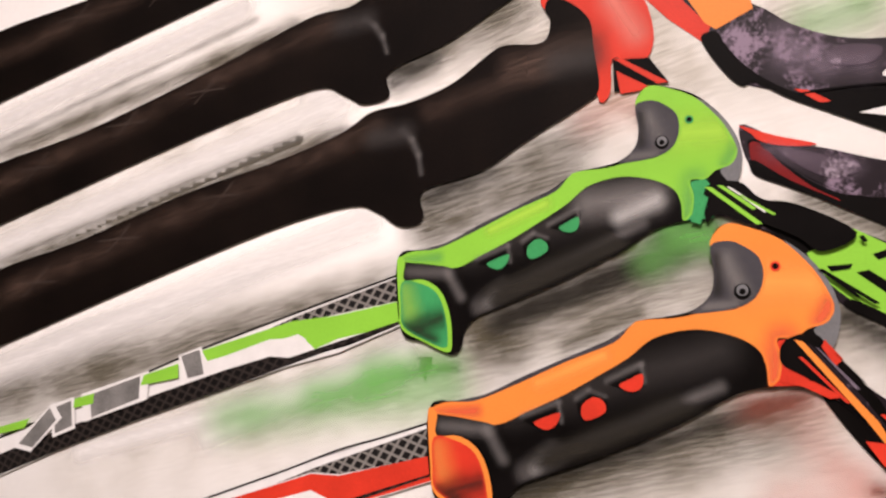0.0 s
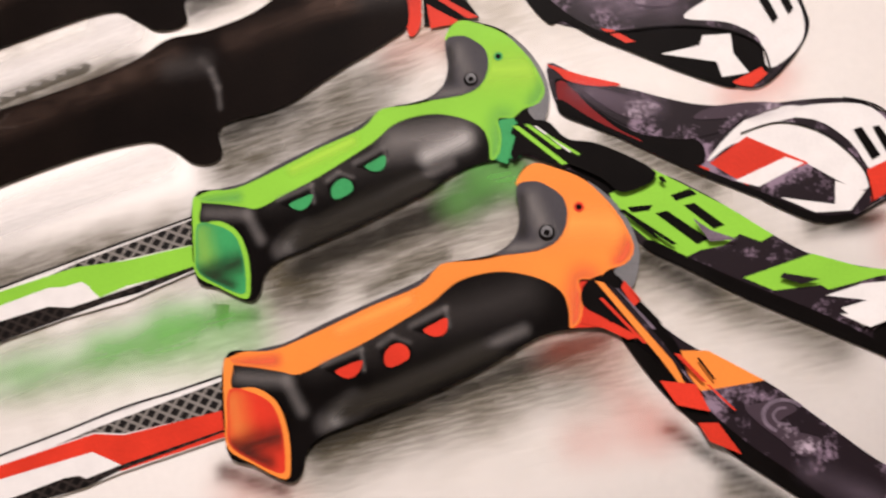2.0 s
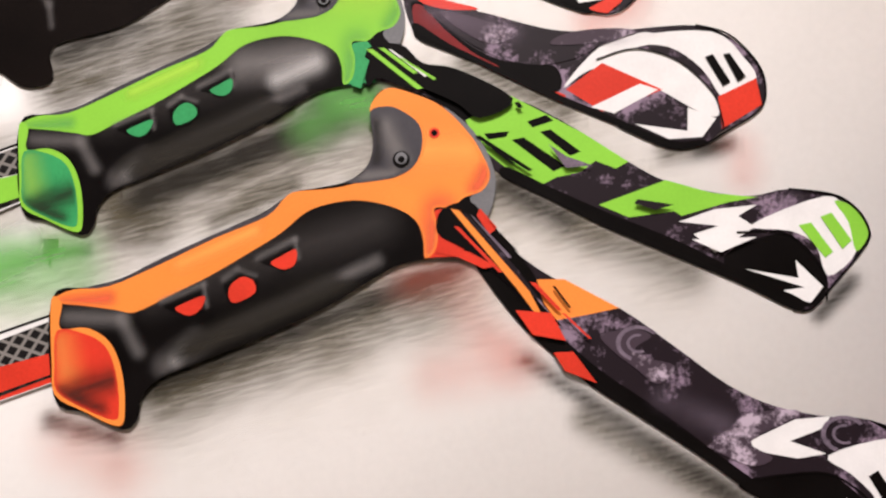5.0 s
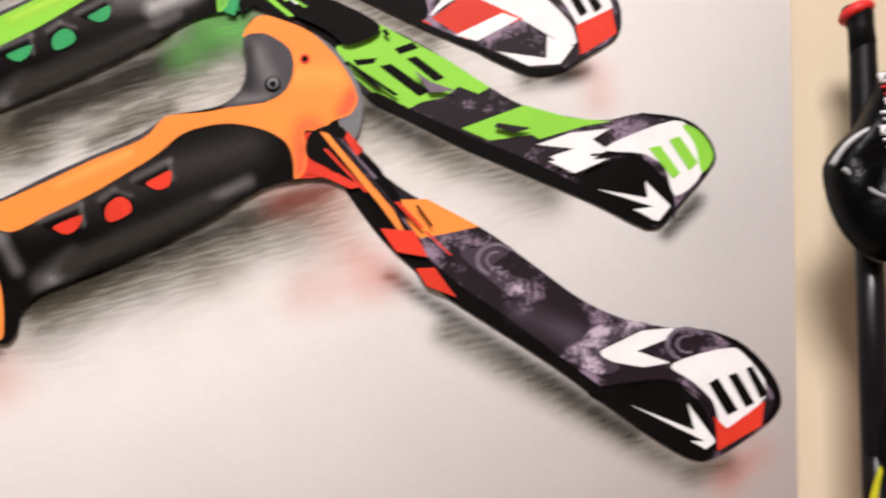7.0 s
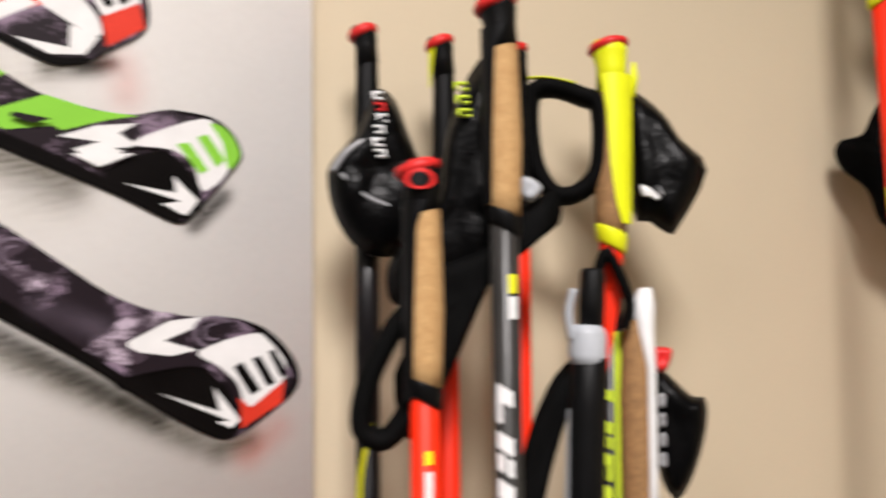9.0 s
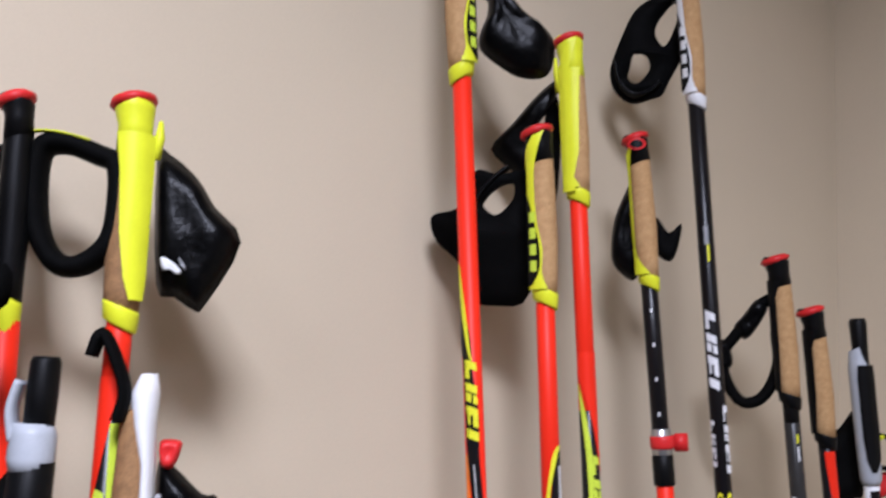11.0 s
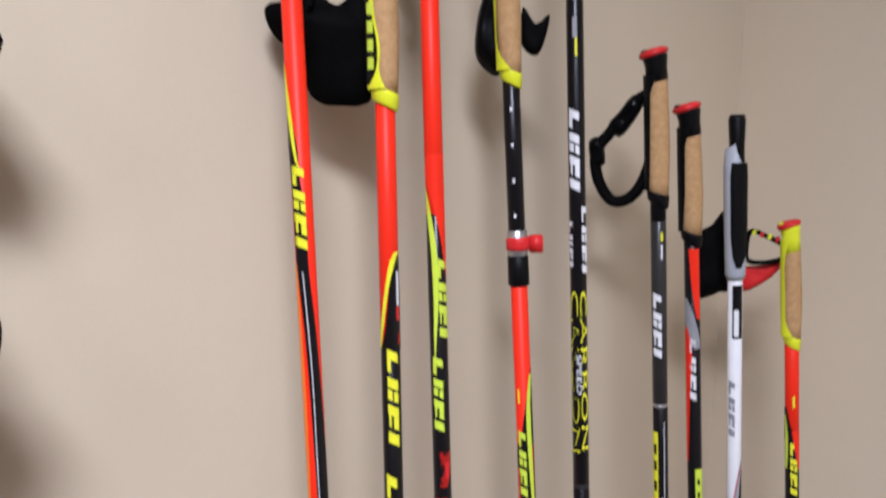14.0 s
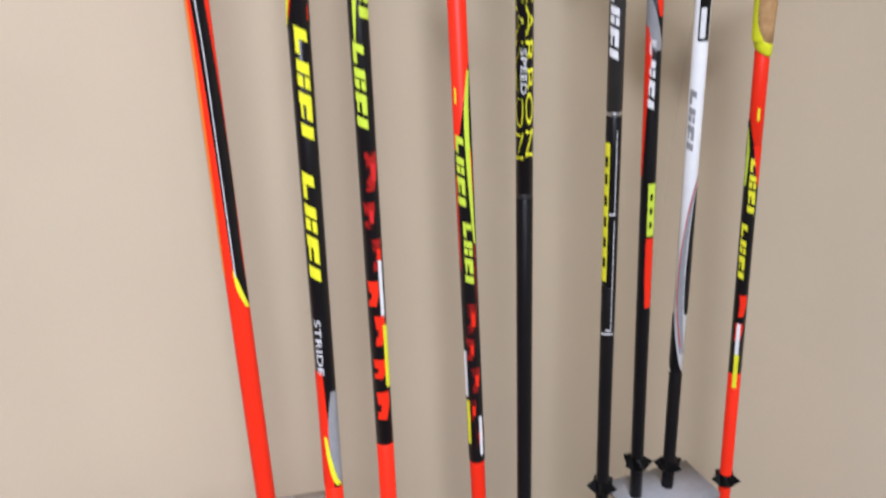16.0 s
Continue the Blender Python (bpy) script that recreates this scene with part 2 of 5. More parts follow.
def box(x0, y0, z0, x1, y1, z1, bevel=0.0):
    bm = bmesh.new()
    bmesh.ops.create_cube(bm, size=1.0, matrix=Matrix.Translation(((x0 + x1) / 2, (y0 + y1) / 2, (z0 + z1) / 2)) @ Matrix.Diagonal((x1 - x0, y1 - y0, z1 - z0, 1)))
    if bevel:
        bmesh.ops.bevel(bm, geom=bm.edges[:], offset=bevel, segments=2, affect="EDGES")
    return bm


def curve_through(points, steps=4, closed=True):
    """A smooth line through the points."""
    n, out = len(points), []
    for i in range(n if closed else n - 1):
        p = [Vector(points[(i + k) % n] if closed else points[min(max(i + k, 0), n - 1)]) for k in (-1, 0, 1, 2)]
        for s in range(steps):
            t = s / steps
            out.append(0.5 * (2 * p[1] + (p[2] - p[0]) * t + (2 * p[0] - 5 * p[1] + 4 * p[2] - p[3]) * t * t + (3 * p[1] - p[0] - 3 * p[2] + p[3]) * t ** 3))
    return out if closed else out + [Vector(points[-1])]


# ---- room ----
def slab(name, *size, mat=PAINT_WALL):
    return tagged(finish(name, box(*size), mat, smooth=False), name.replace("_", " ") + " of the shop, plainly painted", name.split("_")[0], kind="structure")


slab("wall_north", -4.0, WALL_Y, FLOOR, CORNER_X, WALL_Y + 0.12, CEILING)
slab("wall_east", CORNER_X, -5.0, FLOOR, CORNER_X + 0.12, WALL_Y + 0.12, CEILING)
# unseen west and south walls, floor and ceiling; set back to cut bounced light
slab("wall_west", -4.12, -5.0, FLOOR, -4.0, WALL_Y + 0.12, CEILING)
slab("wall_south", -4.12, -5.12, FLOOR, CORNER_X + 0.12, -5.0, CEILING)
slab("floor", -4.12, -5.12, FLOOR - 0.1, CORNER_X + 0.12, WALL_Y + 0.12, FLOOR, mat=CARPET)
slab("ceiling", -4.12, -5.12, CEILING, CORNER_X + 0.12, WALL_Y + 0.12, CEILING + 0.1, mat=PAINT_WHITE)

# ---- poster: a flat printed picture of pole grips on a panel ----
FACE_Y, BASE_Z, EDGE_X = 0.64, 0.9, 0.608
poster = new("poster")
poster.location = (0, FACE_Y, BASE_Z)
tagged(poster, "large printed poster of ski pole grips and straps", "poster")
panel = part("panel", box(-1.3, 0.0, -0.62, EDGE_X + 0.0006, WALL_Y - FACE_Y, 0.86, 0.0008), PAPER, poster, "off-white printed panel")
panel.rotation_euler = (0, radians(-1.45), 0)
layer_count = [0]


def ink(name, points, mat, smooth=True, at=(0, 0), size=1.0, steps=4):
    """One flat inked shape of the print; points in millimetres on the poster's face."""
    layer_count[0] += 1
    pts = [Vector(((at[0] + x * size) / 1000, 0, (at[1] + z * size) / 1000)) for x, z in points]
    if smooth:
        pts = curve_through(pts, steps)
    bm = bmesh.new()
    face = bm.faces.new([bm.verts.new(p) for p in pts])
    bm.normal_update()
    if face.normal.y > 0:
        face.normal_flip()
    bmesh.ops.triangulate(bm, faces=[face])
    ob = part(name, bm, mat, poster, smooth=False)
    ob.location.y = -0.00002 * layer_count[0] - 0.0002
    return ob


def depth_inside(px, pz, loop):
    """How far points lie inside a closed line, in its units; negative outside."""
    a = np.array(loop, float)
    e = np.roll(a, -1, 0) - a
    qx, qz = px[:, None] - a[None, :, 0], pz[:, None] - a[None, :, 1]
    t = np.clip((qx * e[:, 0] + qz * e[:, 1]) / np.maximum((e ** 2).sum(1), 1e-9), 0, 1)
    near = np.hypot(qx - t * e[:, 0], qz - t * e[:, 1]).min(1)
    high = a[None, :, 1] > pz[:, None]
    cross = high != np.roll(high, -1, 1)
    rise = np.where(np.abs(e[:, 1]) < 1e-9, 1e-9, e[:, 1])
    odd = (cross & (qx < qz / rise * e[:, 0])).sum(1) % 2
    return np.where(odd == 1, near, -near)


def ink_line(name, points, wide, mat):
    """A drawn line of the print; points and width in millimetres."""
    pts = [Vector((x, z)) for x, z in points]
    pts = [Vector(p[:2]) for p in curve_through([Vector((p.x, p.y, 0)) for p in pts], 5, closed=False)]
    left, right = [], []
    for i, p in enumerate(pts):
        d = (pts[min(i + 1, len(pts) - 1)] - pts[max(i - 1, 0)]).normalized()
        n = Vector((-d.y, d.x)) * wide * 0.4
        left.append(tuple(p + n))
        right.append(tuple(p - n))
    return ink(name, left + right[::-1], mat, False)


def arc(x, z, r0, r1, a0, a1, n=14):
    """A curved bar of the print."""
    turn = [radians(a0 + (a1 - a0) * k / n) for k in range(n + 1)]
    return [(x + r1 * math.cos(a), z + r1 * 0.8 * math.sin(a)) for a in turn] + [(x + r0 * math.cos(a), z + r0 * 0.8 * math.sin(a)) for a in reversed(turn)]


def airbrush(name, strokes, mat, strength, at=(0, 0), size=1.0, spread=1.5, clip=None, edge=2.5):
    """Soft strokes of the print in one layer, from (x1, z1) to (x2, z2), so many millimetres wide."""
    layer_count[0] += 1
    step = 2.0 if clip else 1.5 if max(q[4] for q in strokes) < 6 else 4.5
    s = np.array(strokes, float) * size
    s[:, [0, 2]] += at[0]
    s[:, [1, 3]] += at[1]
    w = s[:, 4] * spread
    gx = np.arange((np.minimum(s[:, 0], s[:, 2]) - w).min(), (np.maximum(s[:, 0], s[:, 2]) + w).max() + step, step)
    gz = np.arange((np.minimum(s[:, 1], s[:, 3]) - w).min(), (np.maximum(s[:, 1], s[:, 3]) + w).max() + step, step)
    gx, gz = gx[gx < EDGE_X * 1000 - 1], gz
    px, pz = (g.ravel() for g in np.meshgrid(gx, gz, indexing="ij"))
    bare = np.ones(len(px))
    for (x1, z1, x2, z2, _), wide in zip(s, w):
        ex, ez = x2 - x1, z2 - z1
        t = np.clip(((px - x1) * ex + (pz - z1) * ez) / max(ex * ex + ez * ez, 1e-9), 0, 1)
        d = np.minimum(np.hypot(px - x1 - t * ex, pz - z1 - t * ez) / wide, 1)
        bare *= 1 - np.minimum(strength * (1 - d) ** 2.2 * (1 + 1.2 * d), 1)
    value = 1 - bare
    if clip:
        loop = [(at[0] + p.x * size, at[1] + p.y * size) for p in curve_through([Vector((x, z, 0)) for x, z in clip], 3)]
        value *= np.clip(depth_inside(px, pz, loop) / (edge * size), 0, 1)
    n = len(gz)
    i, j = (g.ravel() for g in np.meshgrid(np.arange(len(gx) - 1), np.arange(n - 1), indexing="ij"))
    quads = np.stack([i * n + j, (i + 1) * n + j, (i + 1) * n + j + 1, i * n + j + 1], 1)
    quads = quads[value[quads].max(1) > 0.002]
    used, quads = np.unique(quads, return_inverse=True)
    quads = quads.reshape(-1, 4)
    island = np.arange(len(used))
    while True:
        least = island.copy()
        low = island[quads].min(1)
        for c in range(4):
            np.minimum.at(least, quads[:, c], low)
        least = least[least]
        if (least == island).all():
            break
        island = least
    y = -0.00002 * layer_count[0] - 0.0002
    for one in np.unique(island):
        bm = bmesh.new()
        cover = bm.verts.layers.float.new("cover")
        verts = {}
        for k in np.flatnonzero(island == one):
            q = used[k]
            verts[k] = bm.verts.new((px[q] / 1000, y, pz[q] / 1000))
            verts[k][cover] = value[q]
        for four in quads[island[quads[:, 0]] == one]:
            bm.faces.new([verts[q] for q in four])
        part(name, bm, mat, poster, smooth=False)


# beige backdrop tone and shading around the pictured straps, put into the ink
airbrush("print_beige_shade", [(-450, 250, 150, 470, 90), (-350, 20, 330, 190, 80), (60, 0, 300, 90, 60), (-470, 170, -120, 296, 16), (-480, 290, -160, 396, 14), (-440, 40, -60, 170, 20), (160, 330, 300, 390, 110), (-60, 420, 160, 350, 80), (250, 205, 420, 120, 50)], SOFT_BEIGE_SHADE, 0.22)
# cast shadows and pale bands by the pictured grips, drawn as tone in the ink
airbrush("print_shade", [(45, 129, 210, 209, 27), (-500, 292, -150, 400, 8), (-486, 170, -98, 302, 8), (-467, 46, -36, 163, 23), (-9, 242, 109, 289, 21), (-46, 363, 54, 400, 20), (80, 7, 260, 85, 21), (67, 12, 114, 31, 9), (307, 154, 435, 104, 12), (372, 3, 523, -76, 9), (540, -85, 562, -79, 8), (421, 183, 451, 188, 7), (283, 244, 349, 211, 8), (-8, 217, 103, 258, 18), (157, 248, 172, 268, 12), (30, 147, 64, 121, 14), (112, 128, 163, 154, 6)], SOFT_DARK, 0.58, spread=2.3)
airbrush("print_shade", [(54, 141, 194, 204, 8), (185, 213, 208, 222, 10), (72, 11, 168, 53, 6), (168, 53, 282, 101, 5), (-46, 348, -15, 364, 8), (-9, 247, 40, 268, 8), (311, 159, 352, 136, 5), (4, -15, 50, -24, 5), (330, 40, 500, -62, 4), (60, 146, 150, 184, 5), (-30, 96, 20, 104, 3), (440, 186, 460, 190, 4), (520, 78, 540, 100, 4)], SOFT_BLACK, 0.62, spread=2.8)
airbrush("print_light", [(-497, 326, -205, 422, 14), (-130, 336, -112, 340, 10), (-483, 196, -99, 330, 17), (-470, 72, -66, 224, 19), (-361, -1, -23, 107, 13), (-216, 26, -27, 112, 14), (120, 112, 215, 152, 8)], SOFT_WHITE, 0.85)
airbrush("print_grey_line", [(-492, 178, -140, 300, 2.4), (-510, 302, -190, 412, 2.4)], SOFT_DARK, 0.34, spread=3.0)
# green and red glow beside the grips, tinted into the print
airbrush("print_green_glow", [(-197, 45, 13, 86, 20), (-107, 72, -3, 99, 14), (176, 197, 211, 214, 15), (-54, 96, 12, 103, 16), (188, 219, 214, 211, 10), (286, 371, 316, 381, 17)], SOFT_GREEN, 0.42, spread=2.1)
airbrush("print_red_glow", [(18, -30, 55, -43, 19), (252, 92, 290, 98, 15), (291, 67, 323, 39, 13), (467, 187, 471, 169, 10), (562, -91, 583, -71, 9), (370, 274, 392, 278, 11), (366, 273, 398, 288, 11), (122, 307, 153, 314, 14), (270, 28, 323, 39, 15)], SOFT_RED, 0.17, spread=2.3)

# straps of the print
ink("print_strap", [(154, 427), (241, 390), (271, 371), (303, 359), (338, 357), (371, 370), (397, 360), (410, 336), (413, 316), (395, 288), (377, 278), (347, 287), (308, 302), (272, 318), (243, 326), (231, 332), (209, 361), (178, 389)], INK_CAMO)
ink("print_patch", [(272, 318), (323, 323), (361, 319), (383, 309), (389, 292), (377, 279), (347, 287), (308, 302)], INK_BLACK)
ink("print_patch", [(331, 329), (346, 342), (379, 365), (401, 348), (411, 328), (409, 308), (389, 292), (382, 313), (361, 325)], INK_WHITE)
ink("print_patch", [(316, 303), (342, 309), (344, 316), (363, 317), (365, 303), (376, 289), (358, 286), (354, 297)], INK_WHITE, False)
ink("print_patch", [(364, 282), (384, 293), (388, 288), (377, 278)], INK_RED, False)
ink("print_patch", [(159, 405), (190, 399), (214, 373), (208, 362), (182, 382)], INK_RED, False)
ink("print_patch", [(192, 403), (241, 397), (244, 385), (218, 371), (210, 376)], INK_ORANGE, False)
ink("print_strap", [(236, 297), (262, 286), (297, 276), (328, 267), (366, 264), (404, 269), (437, 271), (459, 264), (478, 246), (484, 229), (480, 213), (456, 198), (443, 189), (421, 186), (387, 200), (349, 215), (311, 232), (271, 251), (245, 264)], INK_CAMO)
ink("print_patch", [(245, 279), (271, 260), (314, 236), (351, 221), (349, 215), (311, 232), (271, 251), (246, 263)], INK_RED, False)
ink("print_patch", [(370, 250), (396, 263), (448, 267), (470, 249), (478, 233), (459, 219), (442, 241), (419, 256), (389, 256)], INK_WHITE)
ink("print_patch", [(350, 226), (371, 246), (397, 255), (426, 246), (449, 225), (454, 210), (443, 210), (412, 227), (386, 238), (367, 239)], INK_WHITE)
ink("print_patch", [(351, 225), (375, 244), (416, 226), (402, 220), (376, 210)], INK_RED, False)
ink("print_patch", [(368, 213), (401, 230), (413, 226), (384, 209)], INK_WHITE, False)
ink("print_patch", [(398, 202), (433, 198), (433, 214), (452, 207), (443, 194), (421, 192)], INK_WHITE, False)
ink("print_patch", [(349, 226), (374, 256), (404, 266), (411, 259), (378, 249)], INK_WHITE)
ink("print_patch", [(453, 222), (478, 235), (482, 217), (456, 200)], INK_RED, False)
ink("print_strap", [(207, 248), (235, 247), (259, 239), (295, 223), (327, 214), (363, 195), (394, 176), (420, 163), (454, 156), (477, 155), (499, 160), (528, 157), (543, 148), (551, 134), (548, 124), (528, 97), (514, 81), (503, 80), (470, 95), (425, 113), (379, 131), (341, 149), (309, 164), (285, 188), (244, 222), (215, 231)], INK_CAMO)
ink("print_patch", [(243, 235), (283, 225), (300, 212), (282, 202), (260, 217)], INK_BLACK)
for shape in ([(283, 202), (313, 220), (363, 195), (394, 176), (386, 171), (372, 176), (362, 168), (346, 164), (337, 159), (311, 170), (291, 186)], [(375, 146), (419, 164), (450, 156), (479, 154), (460, 150), (430, 140), (425, 143), (395, 138)]):
    ink("print_patch", shape, INK_GREEN, False)
for shape in ([(325, 202), (338, 207), (343, 203), (329, 198)], [(334, 195), (341, 197), (362, 182), (355, 179)], [(315, 189), (323, 191), (352, 172), (344, 168)], [(296, 193), (313, 195), (311, 191), (299, 189)]):
    ink("print_bar", shape, INK_BLACK, False)
ink("print_patch", [(458, 114), (492, 130), (510, 123), (523, 104), (521, 87), (503, 82), (473, 95)], INK_BLACK)
ink("print_patch", [(428, 136), (451, 145), (479, 149), (467, 141), (478, 134), (452, 116), (438, 128), (454, 134)], INK_WHITE, False)
ink("print_patch", [(475, 135), (523, 156), (537, 144), (543, 120), (525, 103), (517, 123), (501, 132)], INK_WHITE)
ink("print_patch", [(471, 106), (506, 101), (504, 113), (522, 96), (514, 85), (488, 91), (510, 95)], INK_WHITE, False)
ink("print_patch", [(529, 153), (543, 148), (551, 133), (543, 120), (538, 139)], INK_GREEN)
ink("print_strap", [(265, 138), (278, 143), (296, 131), (316, 115), (345, 96), (390, 77), (428, 52), (462, 29), (491, 17), (521, 12), (550, 11), (574, 2), (592, -16), (599, -33), (594, -46), (574, -63), (555, -75), (541, -77), (514, -64), (480, -42), (446, -19), (404, 6), (372, 25), (347, 44), (326, 62), (306, 85), (292, 105), (268, 114)], INK_CAMO)
ink("print_patch", [(332, 94), (353, 95), (390, 77), (366, 71), (343, 66)], INK_ORANGE, False)
for shape in ([(321, 73), (345, 72), (355, 54), (333, 57)], [(347, 46), (360, 47), (376, 27), (355, 34)], [(268, 137), (281, 142), (304, 123), (297, 119), (333, 93), (346, 55), (329, 87), (297, 115), (266, 121)]):
    ink("print_patch", shape, INK_RED, False)
ink("print_patch", [(469, -33), (518, -24), (539, -33), (550, -47), (555, -70), (541, -75), (514, -63), (488, -46)], INK_BLACK)
ink("print_patch", [(472, -8), (504, 9), (526, 12), (524, 5), (501, -5), (524, -12), (506, -16), (476, -12)], INK_WHITE, False)
ink("print_patch", [(525, -13), (566, 0), (582, -11), (588, -33), (562, -55), (553, -37), (539, -24)], INK_WHITE)
ink("print_patch", [(498, -42), (541, -57), (536, -39), (556, -64), (544, -73), (525, -65), (548, -64)], INK_WHITE, False)
ink("print_patch", [(553, -46), (563, -55), (588, -35), (586, -52), (570, -62), (556, -71)], INK_RED, False)
ink("print_patch", [(550, 11), (574, 2), (592, -16), (599, -33), (594, -46), (586, -52), (594, -35), (585, -17), (570, -1)], INK_BLACK)
ink("print_patch", [(242, 285), (253, 283), (267, 268), (285, 254), (309, 244), (343, 241), (344, 223), (301, 238), (266, 251), (246, 260), (244, 274)], INK_BLACK)
ink("print_patch", [(243, 282), (251, 282), (265, 267), (286, 250), (305, 240), (290, 243), (262, 256), (247, 265)], INK_WINE)
ink("print_patch", [(251, 283), (289, 279), (320, 271), (346, 266), (389, 264), (372, 255), (357, 247), (335, 242), (309, 245), (283, 257), (265, 270)], INK_CAMO)
ink("print_patch", [(236, 296), (261, 288), (289, 281), (269, 280), (251, 284), (244, 290)], INK_RED)
ink("print_strap_edge", [(207, 365), (219, 344), (236, 326), (247, 328), (268, 316), (296, 304), (334, 288), (364, 278), (364, 283), (334, 294), (300, 311), (268, 322), (241, 340), (226, 357), (218, 369)], INK_BLACK)
ink("print_patch", [(273, 322), (282, 321), (298, 312), (291, 311)], INK_RED, False)
for shape, mat in (([(550, -25), (556, -21), (570, -42), (563, -46)], INK_BLACK), ([(563, -19), (569, -17), (581, -37), (575, -40)], INK_BLACK), ([(575, -14), (579, -12), (590, -30), (585, -34)], INK_BLACK), ([(506, 136), (514, 138), (528, 119), (523, 115)], INK_GREEN), ([(520, 142), (527, 145), (540, 127), (534, 121)], INK_GREEN)):
    ink("print_bar", shape, mat, False)
for shape in ([(444, 249), (449, 251), (461, 232), (456, 229)], [(456, 251), (460, 252), (471, 236), (466, 232)], [(379, 345), (384, 347), (394, 328), (391, 324)], [(390, 351), (395, 353), (404, 334), (401, 330)]):
    ink("print_bar", shape, INK_BLACK, False)
for shape in ([(292, 105), (306, 85), (326, 62), (347, 44), (372, 25), (404, 6), (446, -19), (480, -42), (514, -64), (541, -77), (551, -71), (518, -55), (480, -32), (446, -9), (408, 17), (379, 35), (354, 55), (330, 75), (309, 95)], [(309, 164), (341, 149), (379, 131), (425, 113), (470, 95), (503, 80), (508, 87), (470, 103), (428, 123), (383, 140), (340, 158), (313, 170)], [(245, 264), (271, 251), (311, 232), (349, 215), (387, 200), (421, 186), (443, 189), (443, 192), (421, 191), (387, 205), (349, 220), (310, 237), (271, 255), (247, 270)]):
    ink("print_strap_edge", shape, INK_BLACK)
for line, wide in (([(371, 246), (397, 254), (426, 246), (449, 225), (455, 209), (457, 199)], 2.2), ([(437, 271), (459, 265), (478, 246), (484, 229), (480, 213), (457, 197), (443, 189), (421, 186), (387, 200)], 3.0), ([(499, 160), (528, 157), (543, 148), (551, 134), (548, 123), (528, 97), (514, 81), (503, 80)], 3.2), ([(466, 130), (495, 131), (510, 121), (523, 104), (524, 87)], 2.4), ([(469, -33), (518, -24), (542, -33), (553, -47), (556, -71)], 2.8), ([(371, 370), (397, 360), (410, 336), (413, 316), (395, 288), (377, 278), (347, 287)], 3.0), ([(276, 318), (323, 323), (361, 319), (383, 308), (390, 290)], 2.6)):
    ink_line("print_strap_rim", line, wide * 0.6, INK_BLACK)
for shape in ([(378, 59), (401, 63), (411, 59), (401, 51), (408, 45), (427, 40), (416, 28), (401, 38), (387, 48)], [(449, -10), (464, 3), (476, 12), (508, 14), (476, -6), (490, -16), (476, -22), (451, -12)], [(262, 279), (296, 272), (318, 264), (300, 256), (280, 264)], [(340, 256), (372, 258), (398, 266), (378, 268), (350, 264)], [(300, 352), (330, 350), (322, 338), (296, 340)]):
    ink("print_patch", shape, INK_PALE_CAMO)
for shape in ([(-99, 152), (-91, 153), (-87, 148), (-95, 146)], [(-72, 24), (-64, 26), (-59, 19), (-68, 18)]):
    ink("print_mark", shape, INK_WHITE, False)
airbrush("print_mauve", [(420, 20, 458, 4, 9), (258, 277, 313, 264, 9), (378, 258, 411, 266, 4), (267, 346, 319, 339, 13), (488, 149, 503, 153, 6), (263, 365, 294, 337, 11)], SOFT_MAUVE, 0.2, spread=1.6)
for x, z in ((403, 54), (535, 1)):
    for r0, r1, a0, a1 in ((12, 15, 40, 250), (6, 8, 80, 300)):
        ink("print_ornament", arc(x, z, r0, r1, a0, a1), INK_MAUVE, False, size=1.0)

# foam grips of the print
for shape in ([(-554, 407), (-381, 450), (-228, 479), (-87, 515), (-52, 480), (-107, 471), (-231, 435), (-499, 347), (-546, 332)], [(-538, 265), (-383, 312), (-251, 360), (-173, 392), (-127, 410), (-93, 415), (-71, 426), (-19, 446), (99, 476), (118, 436), (58, 409), (5, 377), (-50, 354), (-50, 332), (-74, 326), (-94, 335), (-123, 342), (-216, 314), (-344, 269), (-485, 218), (-531, 201)]):
    ink("print_foam_grip", shape, INK_FOAM)
ink("print_red_head", [(81, 407), (86, 435), (114, 446), (146, 424), (164, 399), (172, 372), (169, 354), (157, 348), (141, 353), (140, 326), (131, 320), (126, 361), (122, 385), (106, 401), (94, 402), (86, 397)], INK_RED)
airbrush("print_head_light", [(140, 400, 158, 372, 14)], SOFT_PINK, 0.5, clip=[(81, 407), (86, 435), (114, 446), (146, 424), (164, 399), (172, 372), (169, 354), (157, 348), (141, 353), (140, 326), (131, 320), (126, 361), (122, 385), (106, 401), (94, 402), (86, 397)])
ink("print_strap_root", [(141, 352), (169, 352), (185, 331), (166, 331), (143, 326)], INK_BLACK, False)
for shape in ([(141, 353), (149, 352), (184, 332), (176, 331)], [(144, 343), (153, 338), (172, 328), (148, 324)]):
    ink("print_streak", shape, INK_RED, False)
ink("print_foam_grip", [(-526, 151), (-373, 205), (-256, 249), (-165, 276), (-98, 300), (-66, 319), (-34, 325), (7, 340), (41, 365), (55, 370), (84, 370), (90, 387), (85, 397), (89, 406), (106, 401), (122, 385), (126, 361), (131, 329), (118, 316), (81, 294), (35, 265), (-14, 250), (-13, 228), (-21, 220), (-37, 220), (-56, 231), (-83, 236), (-161, 215), (-301, 162), (-472, 94), (-517, 77)], INK_FOAM)
# lighter top side, ridge highlights and knuckle sheen of the foam, inked in
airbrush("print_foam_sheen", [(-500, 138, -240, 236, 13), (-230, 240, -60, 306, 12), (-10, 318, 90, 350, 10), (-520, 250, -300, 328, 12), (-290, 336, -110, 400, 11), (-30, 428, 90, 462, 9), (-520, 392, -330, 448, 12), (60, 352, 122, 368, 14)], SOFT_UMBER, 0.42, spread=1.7)
